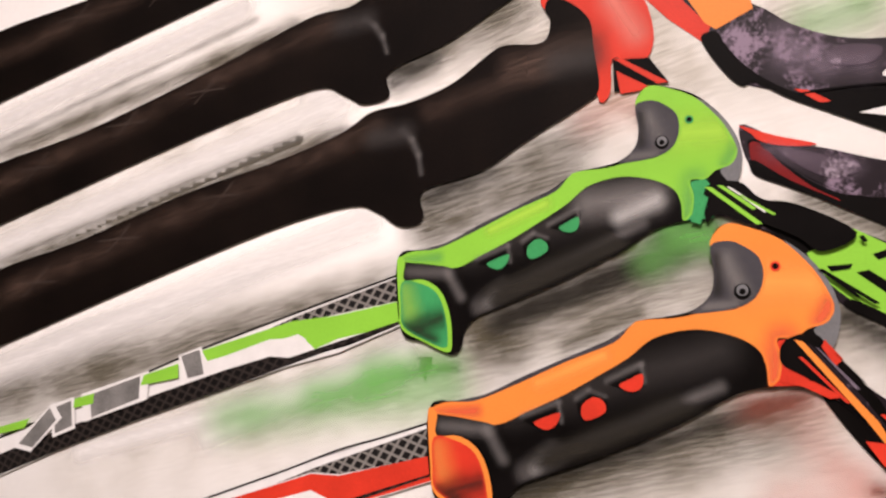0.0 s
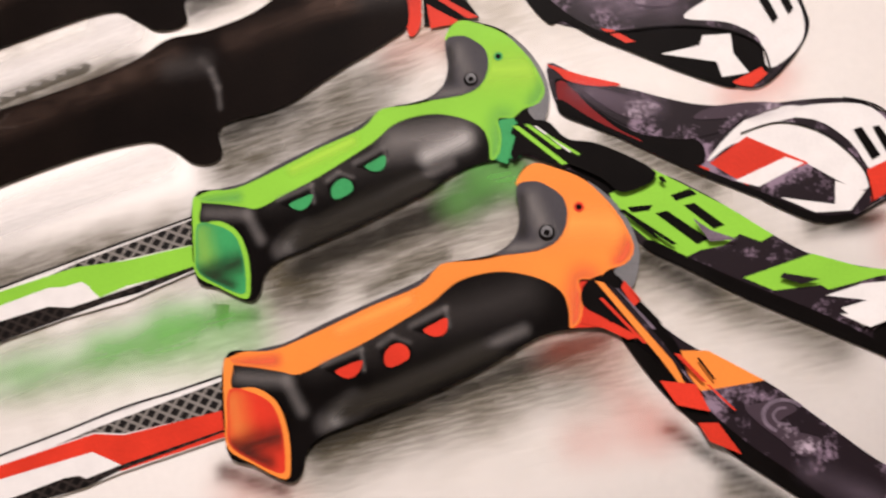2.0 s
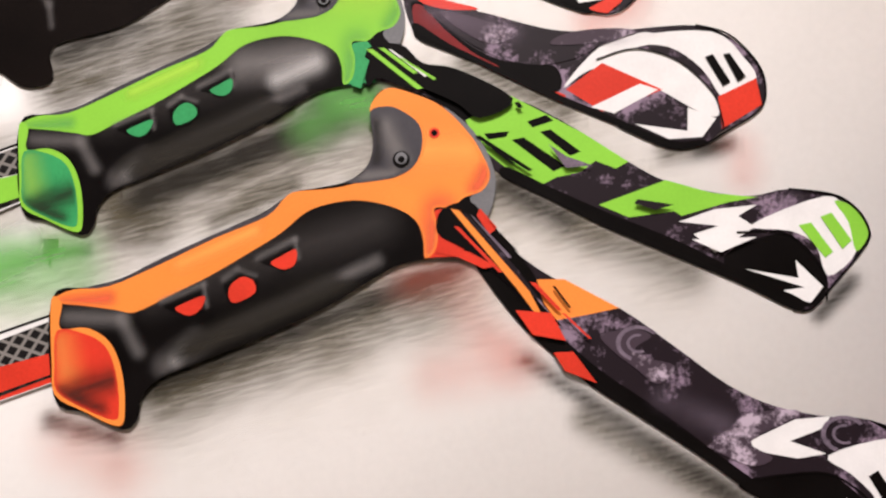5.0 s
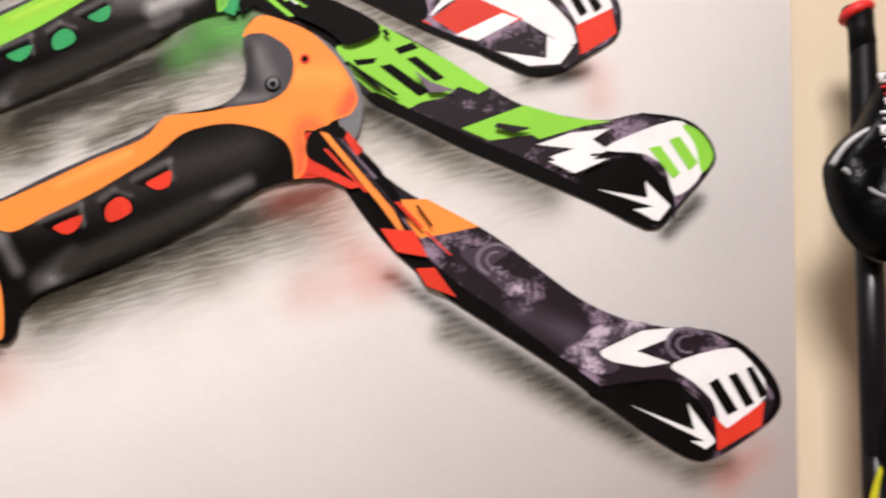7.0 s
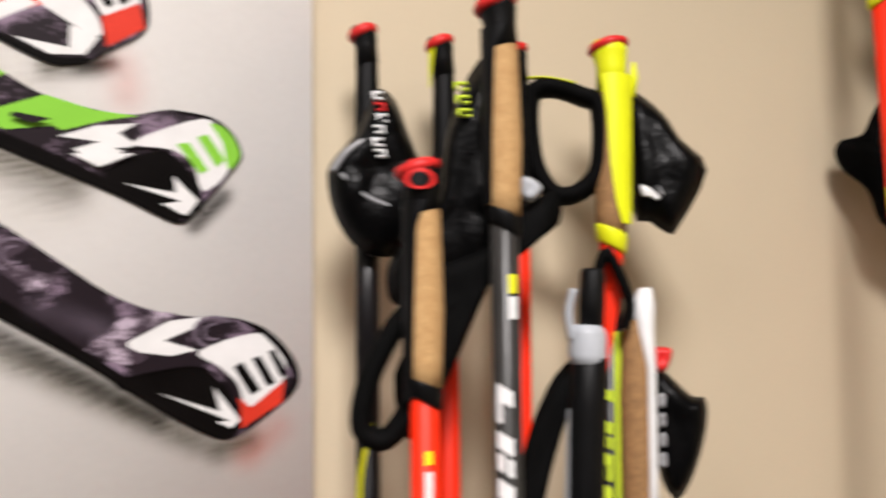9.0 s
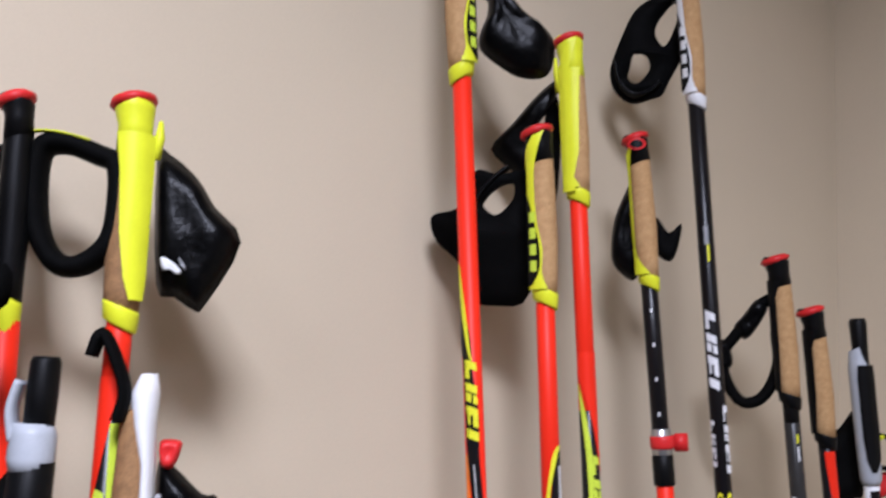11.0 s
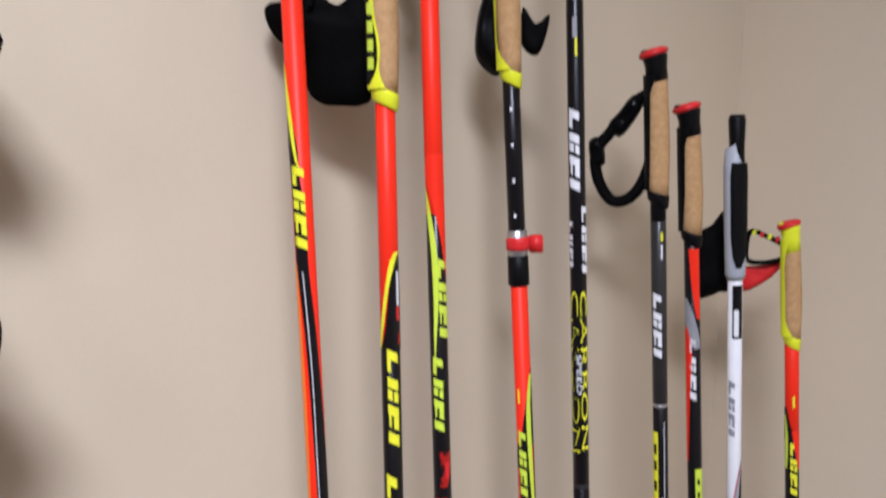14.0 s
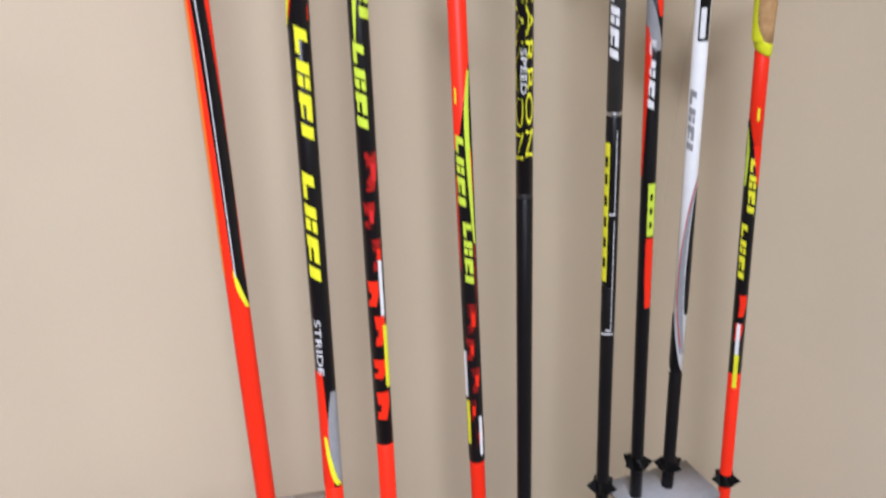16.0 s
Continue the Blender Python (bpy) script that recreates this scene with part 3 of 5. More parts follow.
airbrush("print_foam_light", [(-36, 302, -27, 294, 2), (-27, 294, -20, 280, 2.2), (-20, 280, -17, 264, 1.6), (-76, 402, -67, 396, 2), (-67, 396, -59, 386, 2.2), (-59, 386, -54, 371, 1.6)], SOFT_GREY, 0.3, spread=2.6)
airbrush("print_knuckle_sheen", [(-62, 296, -34, 300, 9), (-100, 398, -74, 402, 9), (96, 352, 124, 356, 12)], SOFT_MID, 0.55, spread=1.9)
for x, z, size in ((-330, 205, 1.0), (-215, 246, 0.9), (-430, 160, 1.1), (-330, 318, 1.0), (-240, 346, 0.9), (-440, 276, 1.1), (-400, 430, 1.0), (-300, 446, 0.9)):
    for dx, dz in ((13, 26), (24, 4)):
        ink_line("print_scratch", [(x - dx * size, z - dz * size * 0.5), (x + 1, z + 1), (x + dx * size, z + dz * size * 0.6)], 1.5, INK_SCRATCH)

# shafts of the print
ink("print_shaft", [(-492, -13), (-392, 32), (-300, 73), (-232, 102), (-133, 140), (-34, 177), (-27, 137), (-87, 110), (-136, 95), (-199, 71), (-297, 34), (-389, -3), (-488, -47)], INK_WHITE, False)
ink("print_weave", [(-178, 117), (-133, 138), (-34, 176), (-30, 157), (-110, 138), (-144, 125)], INK_WEAVE, False)
ink("print_patch", [(-226, 104), (-133, 135), (-89, 142), (-29, 157), (-27, 138), (-87, 122), (-109, 112), (-121, 121), (-155, 118), (-218, 94)], INK_GREEN, False)
ink("print_patch", [(-492, -9), (-299, 63), (-219, 95), (-126, 124), (-118, 120), (-131, 105), (-212, 83), (-298, 52), (-384, 21), (-491, -20)], INK_WHITE, False)
ink("print_line", [(-131, 104), (-76, 120), (-27, 141), (-27, 138), (-76, 117), (-128, 101)], INK_BLACK, False)
ink("print_weave", [(-505, -31), (-391, 16), (-298, 52), (-200, 88), (-154, 103), (-134, 103), (-27, 141), (-27, 138), (-130, 98), (-199, 71), (-297, 34), (-389, -3), (-503, -52)], INK_DARK_WEAVE, False)
ink_line("print_line", [(-507, -16), (-393, 33), (-300, 74), (-232, 103), (-133, 141), (-34, 178)], 2.4, INK_BLACK)
ink("print_tape", [(-251, 98), (-226, 108), (-219, 82), (-241, 75)], INK_WHITE, False)
ink("print_tape", [(-248, 98), (-228, 105), (-222, 83), (-239, 78)], INK_TAPE, False)
ink("print_shaft", [(-300, -65), (-132, 6), (0, 58), (6, 12), (-81, -22), (-111, -36), (-165, -56), (-295, -116)], INK_WHITE, False)
ink("print_weave", [(-142, -7), (-106, 10), (0, 54), (2, 31), (-80, 8), (-106, 7)], INK_WEAVE, False)
ink("print_patch", [(-208, -33), (-106, 6), (-80, 7), (3, 32), (5, 12), (-81, -21), (-81, -16), (-106, -8), (-204, -42)], INK_RED, False)
ink("print_patch", [(-300, -70), (-235, -43), (-232, -53), (-299, -82)], INK_RED, False)
ink("print_weave", [(-297, -104), (-230, -73), (-171, -48), (-129, -30), (-116, -27), (-110, -29), (-81, -16), (5, 18), (5, 16), (-81, -20), (-108, -35), (-165, -55), (-295, -116)], INK_DARK_WEAVE, False)
ink_line("print_line", [(-300, -65), (-211, -27), (-132, 6), (-82, 28), (-42, 42), (0, 58)], 2.4, INK_BLACK)
ink("print_tape", [(-236, -38), (-209, -26), (-205, -55), (-230, -62)], INK_WHITE, False)
ink("print_tape", [(-234, -39), (-210, -28), (-207, -53), (-229, -59)], INK_TAPE, False)


def disc(x, z, r, n=14):
    return [(x + r * math.cos(k * math.tau / n), z + r * math.sin(k * math.tau / n)) for k in range(n)]


def printed_grip(at, size, hue, deep, light, deep_soft, glossy=False):
    """The picture of one moulded grip, seen from the side."""
    k = dict(at=at, size=size)
    ink("print_grip", [(-1, 0), (24, 9), (48, 16), (78, 32), (117, 51), (144, 64), (157, 73), (168, 80), (188, 84), (205, 89), (217, 100), (220, 116), (217, 136), (220, 148), (229, 154), (244, 152), (265, 145), (285, 129), (299, 110), (305, 91), (303, 73), (298, 64), (289, 55), (283, 39), (263, 37), (236, 29), (199, 5), (153, -19), (106, -40), (81, -51), (69, -64), (66, -80), (56, -87), (28, -77), (6, -67)], INK_BLACK, **k)
    body = [(-1, 0), (24, 9), (48, 16), (78, 32), (117, 51), (144, 64), (157, 73), (168, 80), (188, 84), (205, 89), (217, 100), (220, 116), (217, 136), (220, 148), (229, 154), (244, 152), (265, 145), (285, 129), (299, 110), (305, 91), (303, 73), (298, 64), (289, 55), (283, 39), (263, 37), (236, 29), (199, 5), (153, -19), (106, -40), (81, -51), (69, -64), (66, -80), (56, -87), (28, -77), (6, -67)]
    ink("print_ridge", [(14, 7), (24, 9), (48, 16), (78, 32), (117, 51), (144, 63), (158, 73), (148, 60), (113, 44), (74, 24), (39, 9)], INK_PAD, **k)
    # gloss, glints and dark underside of the pictured grip are put into the ink
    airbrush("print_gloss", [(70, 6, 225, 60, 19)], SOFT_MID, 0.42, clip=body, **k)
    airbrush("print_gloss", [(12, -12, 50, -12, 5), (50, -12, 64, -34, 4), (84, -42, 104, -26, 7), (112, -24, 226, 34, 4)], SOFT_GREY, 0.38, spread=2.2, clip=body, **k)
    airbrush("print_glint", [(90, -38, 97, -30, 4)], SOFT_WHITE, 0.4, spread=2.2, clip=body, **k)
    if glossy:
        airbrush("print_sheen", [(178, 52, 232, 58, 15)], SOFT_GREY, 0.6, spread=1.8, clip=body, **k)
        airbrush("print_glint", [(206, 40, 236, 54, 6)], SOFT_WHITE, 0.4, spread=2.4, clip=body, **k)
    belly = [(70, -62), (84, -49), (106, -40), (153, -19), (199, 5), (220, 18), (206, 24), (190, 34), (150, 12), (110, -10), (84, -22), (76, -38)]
    airbrush("print_belly_shade", [(100, -32, 206, 14, 22)], SOFT_BLACK, 0.9, clip=belly, edge=9 if not glossy else 4, **k)
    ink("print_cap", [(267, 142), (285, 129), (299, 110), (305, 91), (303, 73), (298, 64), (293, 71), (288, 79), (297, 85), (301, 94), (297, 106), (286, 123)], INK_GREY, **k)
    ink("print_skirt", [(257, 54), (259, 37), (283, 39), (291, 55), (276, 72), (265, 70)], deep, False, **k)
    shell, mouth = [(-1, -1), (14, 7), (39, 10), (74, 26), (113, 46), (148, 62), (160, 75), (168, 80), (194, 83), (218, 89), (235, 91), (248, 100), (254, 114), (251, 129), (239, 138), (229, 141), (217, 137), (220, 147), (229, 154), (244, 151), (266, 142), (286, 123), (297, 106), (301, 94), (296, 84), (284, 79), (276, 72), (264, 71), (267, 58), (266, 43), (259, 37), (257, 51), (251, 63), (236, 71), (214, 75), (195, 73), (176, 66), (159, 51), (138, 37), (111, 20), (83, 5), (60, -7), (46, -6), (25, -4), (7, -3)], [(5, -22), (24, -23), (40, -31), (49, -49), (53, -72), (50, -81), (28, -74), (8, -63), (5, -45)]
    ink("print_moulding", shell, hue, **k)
    # light and shade across moulding, bell and thumb pad, inked as well
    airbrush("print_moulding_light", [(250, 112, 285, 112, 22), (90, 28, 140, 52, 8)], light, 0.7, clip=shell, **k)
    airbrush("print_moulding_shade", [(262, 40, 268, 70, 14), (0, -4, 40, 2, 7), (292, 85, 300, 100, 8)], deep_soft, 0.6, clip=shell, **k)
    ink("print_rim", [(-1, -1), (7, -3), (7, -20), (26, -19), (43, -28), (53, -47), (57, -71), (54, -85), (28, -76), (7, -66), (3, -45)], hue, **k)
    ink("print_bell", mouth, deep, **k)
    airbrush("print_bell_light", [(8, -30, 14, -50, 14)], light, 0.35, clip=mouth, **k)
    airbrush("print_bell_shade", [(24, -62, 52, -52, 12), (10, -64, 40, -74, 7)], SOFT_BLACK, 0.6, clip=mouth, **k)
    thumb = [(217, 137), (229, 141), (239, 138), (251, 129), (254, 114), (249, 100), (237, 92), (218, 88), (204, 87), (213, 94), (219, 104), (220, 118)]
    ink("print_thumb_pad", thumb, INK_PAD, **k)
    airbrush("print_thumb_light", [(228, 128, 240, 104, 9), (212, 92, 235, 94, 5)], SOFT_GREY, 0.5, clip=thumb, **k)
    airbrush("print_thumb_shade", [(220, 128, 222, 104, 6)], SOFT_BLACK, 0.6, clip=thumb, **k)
    for slot in ([(78, 1), (107, 14), (110, -1), (102, -7), (89, -6)], [(121, 18), (130, 25), (143, 21), (145, 10), (136, 2), (125, 3)], [(144, 33), (169, 47), (172, 34), (164, 25), (154, 28)]):
        ink("print_slot", slot, INK_BLACK, **k)
        # highlight along the slot's upper edge, as ink
        airbrush("print_slot_highlight", [(*slot[0], *slot[1], 3.0), (*slot[1], *slot[2], 2.0)], SOFT_GREY, 0.4, **k)
    for hole in ([(88, -4), (93, 0), (108, 6), (106, -3), (98, -8)], [(125, 6), (126, 14), (134, 20), (142, 17), (143, 9), (130, 2)], [(153, 30), (160, 35), (170, 40), (170, 30), (162, 26)]):
        ink("print_hole", hole, deep, **k)
    for x, z, r, mat in ((262, 123, 3.6, deep), (262, 123, 2.2, INK_BLACK), (240, 104, 6.0, INK_BLACK), (240, 105, 4.2, INK_GREY), (240, 104, 2.4, INK_BLACK)):
        ink("print_screw", disc(x, z, r), mat, False, **k)


printed_grip((-34, 192), 0.893, INK_GREEN, INK_DEEP_GREEN, SOFT_LIME, SOFT_GREEN, True)
printed_grip((0, 69), 1.0, INK_ORANGE, INK_RED, SOFT_AMBER, SOFT_RED)
for shape in ([(269, 139), (288, 145), (302, 131), (331, 100), (340, 78), (352, 63), (331, 77), (309, 97), (285, 113), (267, 123)], [(213, 250), (236, 254), (252, 241), (276, 237), (315, 217), (293, 203), (277, 213), (253, 223), (242, 223), (222, 230), (214, 224)]):
    ink("print_strap_root", shape, INK_BLACK)
for shape, mat in (([(275, 140), (281, 139), (330, 86), (348, 54), (321, 88)], INK_ORANGE), ([(267, 116), (289, 111), (307, 102), (299, 100), (282, 107), (266, 110)], INK_RED), ([(295, 141), (307, 128), (302, 123), (293, 136)], INK_RED)):
    ink("print_streak", shape, mat, False)
for shape, mat in (([(283, 138), (286, 137), (322, 100), (345, 70), (319, 98)], INK_CAMO), ([(289, 136), (291, 135), (318, 108), (315, 108)], INK_MAUVE), ([(278, 128), (281, 128), (312, 98), (309, 98)], INK_RED), ([(300, 134), (305, 128), (322, 112), (318, 114)], INK_BLACK), ([(330, 92), (334, 92), (352, 74), (349, 74)], INK_RED), ([(345, 90), (347, 90), (358, 76), (356, 76)], INK_BLACK), ([(352, 72), (354, 72), (372, 56), (370, 56)], INK_RED)):
    ink("print_streak", shape, mat, False)
for shape, mat in (([(228, 250), (230, 250), (256, 232), (254, 231)], INK_WHITE), ([(236, 244), (238, 244), (262, 230), (260, 229)], INK_GREEN), ([(290, 190), (293, 191), (330, 168), (327, 167)], INK_BLACK), ([(296, 186), (298, 187), (318, 172), (316, 171)], INK_BLACK), ([(316, 214), (319, 215), (322, 211), (319, 210)], INK_BLACK), ([(400, 150), (424, 147), (412, 143), (398, 147)], INK_CAMO), ([(436, 124), (478, 127), (455, 116)], INK_WHITE), ([(340, 186), (352, 178), (370, 172), (352, 170)], INK_MAUVE)):
    ink("print_streak", shape, mat, False)
for shape, mat in (([(212, 250), (217, 250), (253, 223), (249, 222)], INK_GREEN), ([(221, 251), (225, 251), (249, 234), (246, 233)], INK_GREEN), ([(209, 246), (215, 242), (210, 222), (203, 224)], INK_DEEP_GREEN)):
    ink("print_streak", shape, mat, False)
for shape in ([(-291, 77), (-349, 55), (-345, 34), (-291, 56)], [(-371, 48), (-393, 39), (-388, 15), (-368, 24)], [(-397, 39), (-433, 1), (-415, -1), (-388, 28)]):
    cx, cz = sum(p[0] for p in shape) / len(shape), sum(p[1] for p in shape) / len(shape)
    ink("print_block", [(cx + (x - cx) * 1.35, cz + (z - cz) * 1.25) for x, z in shape], INK_WHITE, False)
    ink("print_block", shape, INK_TAPE, False)
for shape in ([(-287, 78), (-249, 91), (-248, 78), (-290, 68)], [(-367, 50), (-344, 57), (-344, 47), (-368, 41)], [(-460, 15), (-421, 27), (-427, 17), (-460, 8)]):
    ink("print_block", shape, INK_GREEN, False)
for shape in ([(321, 73), (345, 72), (355, 54), (333, 57)], [(347, 46), (360, 47), (376, 27), (355, 34)]):
    ink("print_patch", shape, INK_RED, False)



# ---- poles ----
def stand(foot, lean, eye):
    """The frame of a pole that stands at foot and leans; its -y side faces the eye."""
    up = Vector((lean[0], lean[1], 1)).normalized()
    away = Vector((foot[0] + lean[0] * 1.35 - eye[0], foot[1] + lean[1] * 1.35 - eye[1], 0))
    away = (away - up * away.dot(up)).normalized()
    right = away.cross(up)
    return Matrix(((right.x, away.x, up.x, foot[0]), (right.y, away.y, up.y, foot[1]), (right.z, away.z, up.z, FLOOR), (0, 0, 0, 1)))


def loft(rows, n=20):
    """A closed skin over ellipses (z, rx, ry, x, y, slant)."""
    bm, rings = bmesh.new(), []
    for z, rx, ry, x, y, slant in rows:
        rings.append([bm.verts.new((x + rx * math.cos(a), y + ry * math.sin(a), z + slant * math.cos(a))) for a in (k * math.tau / n for k in range(n))])
    for low, high in zip(rings, rings[1:]):
        for k in range(n):
            bm.faces.new((low[k], low[(k + 1) % n], high[(k + 1) % n], high[k]))
    bm.faces.new(rings[0][::-1])
    bm.faces.new(rings[-1])
    bmesh.ops.recalc_face_normals(bm, faces=bm.faces)
    return bm


def tube(z0, z1, r0, r1, n=24):
    edge = min(0.0006, (z1 - z0) / 4)
    return loft([(z0, r0 - edge, r0 - edge, 0, 0, 0), (z0 + edge, r0, r0, 0, 0, 0), (z1 - edge, r1, r1, 0, 0, 0), (z1, r1 - edge, r1 - edge, 0, 0, 0)], n)


def decal(rows, r, lift=0.00025, cols=6, skew=0.0):
    """A thin printed patch on a shaft: rows of (z, left, right), across from -1 to 1 of the side that shows."""
    bm, grid = bmesh.new(), []
    for z, left, right in rows:
        line = []
        for c in range(cols + 1):
            s = max(-0.999, min(0.999, left + (right - left) * c / cols))
            a = math.asin(s)
            line.append(bm.verts.new(((r + lift) * math.sin(a), -(r + lift) * math.cos(a), z + skew * s)))
        grid.append(line)
    for top, low in zip(grid, grid[1:]):
        for c in range(cols):
            bm.faces.new((top[c], top[c + 1], low[c + 1], low[c]))
    bmesh.ops.recalc_face_normals(bm, faces=bm.faces)
    return bm


def smooth_rows(rows, steps=5):
    return [tuple(v) for v in curve_through(rows, steps, closed=False)]


def pad(outline, thick, y0, bulge=0.35, rim=0.35, rings=5):
    """A stuffed flat piece with a rounded edge; outline in millimetres (across, up)."""
    pts = curve_through([Vector((x / 1000, z / 1000, 0)) for x, z in outline], 3)
    mid = sum(pts, Vector()) / len(pts)
    bm, shells = bmesh.new(), []
    for sgn in (-1, 1):
        last = None
        for k in range(rings):
            t = k / (rings - 1)
            scale = 1 - t * 0.93
            deep = thick * (rim + (1 - rim) * math.sin(min(1.0, t * 1.6) * math.pi / 2)) if k else 0
            crease = 1 + 0.18 * math.sin(5 * t)
            line = []
            for p in pts:
                q = mid + (p - mid) * scale
                wave = ((0.0036 if thick > 0.02 else 0.002) * noise.noise((q.x * 50, q.y * 50, y0 * 50 + sgn)) + 0.0012 * noise.noise((q.x * 140, q.y * 140, sgn))) * (t > 0)
                line.append(bm.verts.new((q.x, y0 + sgn * (deep * crease / 2 + wave), q.y)))
            if last:
                for j in range(len(pts)):
                    bm.faces.new((last[j], last[(j + 1) % len(pts)], line[(j + 1) % len(pts)], line[j]))
            last = line
        bm.faces.new(last)
    bmesh.ops.remove_doubles(bm, verts=bm.verts, dist=0.00005)
    bmesh.ops.recalc_face_normals(bm, faces=bm.faces)
    return bm


def band(path, wide, thick, y0, closed=True, sway=0.0, steps=5):
    """A strap of webbing that runs along a line; path in millimetres (across, up)."""
    pts = curve_through([Vector((x / 1000, 0, z / 1000)) for x, z in path], steps, closed)
    n, m, bm, rings = len(pts), 10, bmesh.new(), []
    for i, p in enumerate(pts):
        ahead = pts[(i + 1) % n] if closed or i < n - 1 else p
        behind = pts[i - 1] if closed or i else p
        along = (ahead - behind).normalized()
        out = Vector((along.z, 0, -along.x))
        p = p + Vector((0, y0 + sway * math.sin(i / n * math.tau), 0))
        rings.append([bm.verts.new(p + out * (thick / 2 * math.cos(a)) + Vector((0, wide / 2 * math.sin(a), 0))) for a in (k * math.tau / m for k in range(m))])
    for i in range(n if closed else n - 1):
        a, b = rings[i], rings[(i + 1) % n]
        for k in range(m):
            bm.faces.new((a[k], a[(k + 1) % m], b[(k + 1) % m], b[k]))
    if not closed:
        bm.faces.new(rings[0])
        bm.faces.new(rings[-1])
    bmesh.ops.recalc_face_normals(bm, faces=bm.faces)
    return bm


def sheet(outline, holes, thick, y0, curl=0.006):
    """A flat padded strap with openings; outlines in millimetres (across, up)."""
    loops = [curve_through([Vector((x / 1000, z / 1000, 0)) for x, z in line], 4) for line in (outline, *holes)]
    flat = [p for line in loops for p in line]
    bm, sides = bmesh.new(), []
    for sgn in (-1, 1):
        verts = [bm.verts.new((p.x, y0 + sgn * thick / 2 + curl * noise.noise((p.x * 22, p.y * 22, y0)), p.y)) for p in flat]
        for tri in geometry.tessellate_polygon(loops):
            bm.faces.new([verts[k] for k in tri])
        sides.append(verts)
    start = 0
    for line in loops:
        n = len(line)
        for k in range(n):
            a, b = start + k, start + (k + 1) % n
            bm.faces.new((sides[0][a], sides[0][b], sides[1][b], sides[1][a]))
        start += n
    bmesh.ops.recalc_face_normals(bm, faces=bm.faces)
    return bm


def up(z, lean):
    """Length along a leaning pole up to the height z."""
    return (z - FLOOR) * math.sqrt(1 + lean[0] ** 2 + lean[1] ** 2)


def word(pole, zs, mat, r, left=-0.55, right=0.75, letters=4, lift=0.0005):
    """A maker's mark along the shaft, as plain slanting blocks."""
    top, low = zs
    step = (top - low) / letters
    wide = right - left
    for k in range(letters):
        z1, z0 = top - k * step, top - k * step - step * 0.82
        tall = z1 - z0
        blocks = (((z1, z1 - tall * 0.42, left, right), (z1 - tall * 0.42, z0, left, left + wide * 0.34)),
            ((z1, z1 - tall * 0.45, left, right), (z1 - tall * 0.55, z0, left, left + wide * 0.45), (z1 - tall * 0.55, z0, left + wide * 0.6, right)),
            ((z1, z1 - tall * 0.45, left, right), (z1 - tall * 0.45, z0, left + wide * 0.1, left + wide * 0.3), (z1 - tall * 0.45, z0, left + wide * 0.55, right)),
            ((z1, z1 - tall * 0.5, left, right),))[k % 4]
        for a, b, lo, hi in blocks:
            part("mark", decal([(a, lo, hi), (b, lo, hi)], r, lift, 4, -step * 0.2), mat, pole)


def lettering(pole, text, top, low, mat, r, centre=0.0, tall=1.0, outline=False, lift=0.0006):
    """Words that run down the shaft and bend round it."""
    curve = bpy.data.curves.new("letters", "FONT")
    curve.body, curve.size, curve.resolution_u = text, 1.0, 3
    ob = bpy.data.objects.new("letters", curve)
    mesh = bpy.data.meshes.new_from_object(ob)
    xs = [v.co.x for v in mesh.vertices]
    ys = [v.co.y for v in mesh.vertices]
    x0, x1, y0, y1 = min(xs), max(xs), min(ys), max(ys)
    for v in mesh.vertices:
        s = max(-0.99, min(0.99, centre + tall * ((v.co.y - y0) / (y1 - y0) - 0.5)))
        a = math.asin(s)
        z = top - (top - low) * (v.co.x - x0) / (x1 - x0)
        v.co = ((r + lift) * math.sin(a), -(r + lift) * math.cos(a), z)
    mesh.materials.append(mat)
    bpy.data.objects.remove(ob)
    made = new("lettering", mesh)
    made.parent = pole
    return made


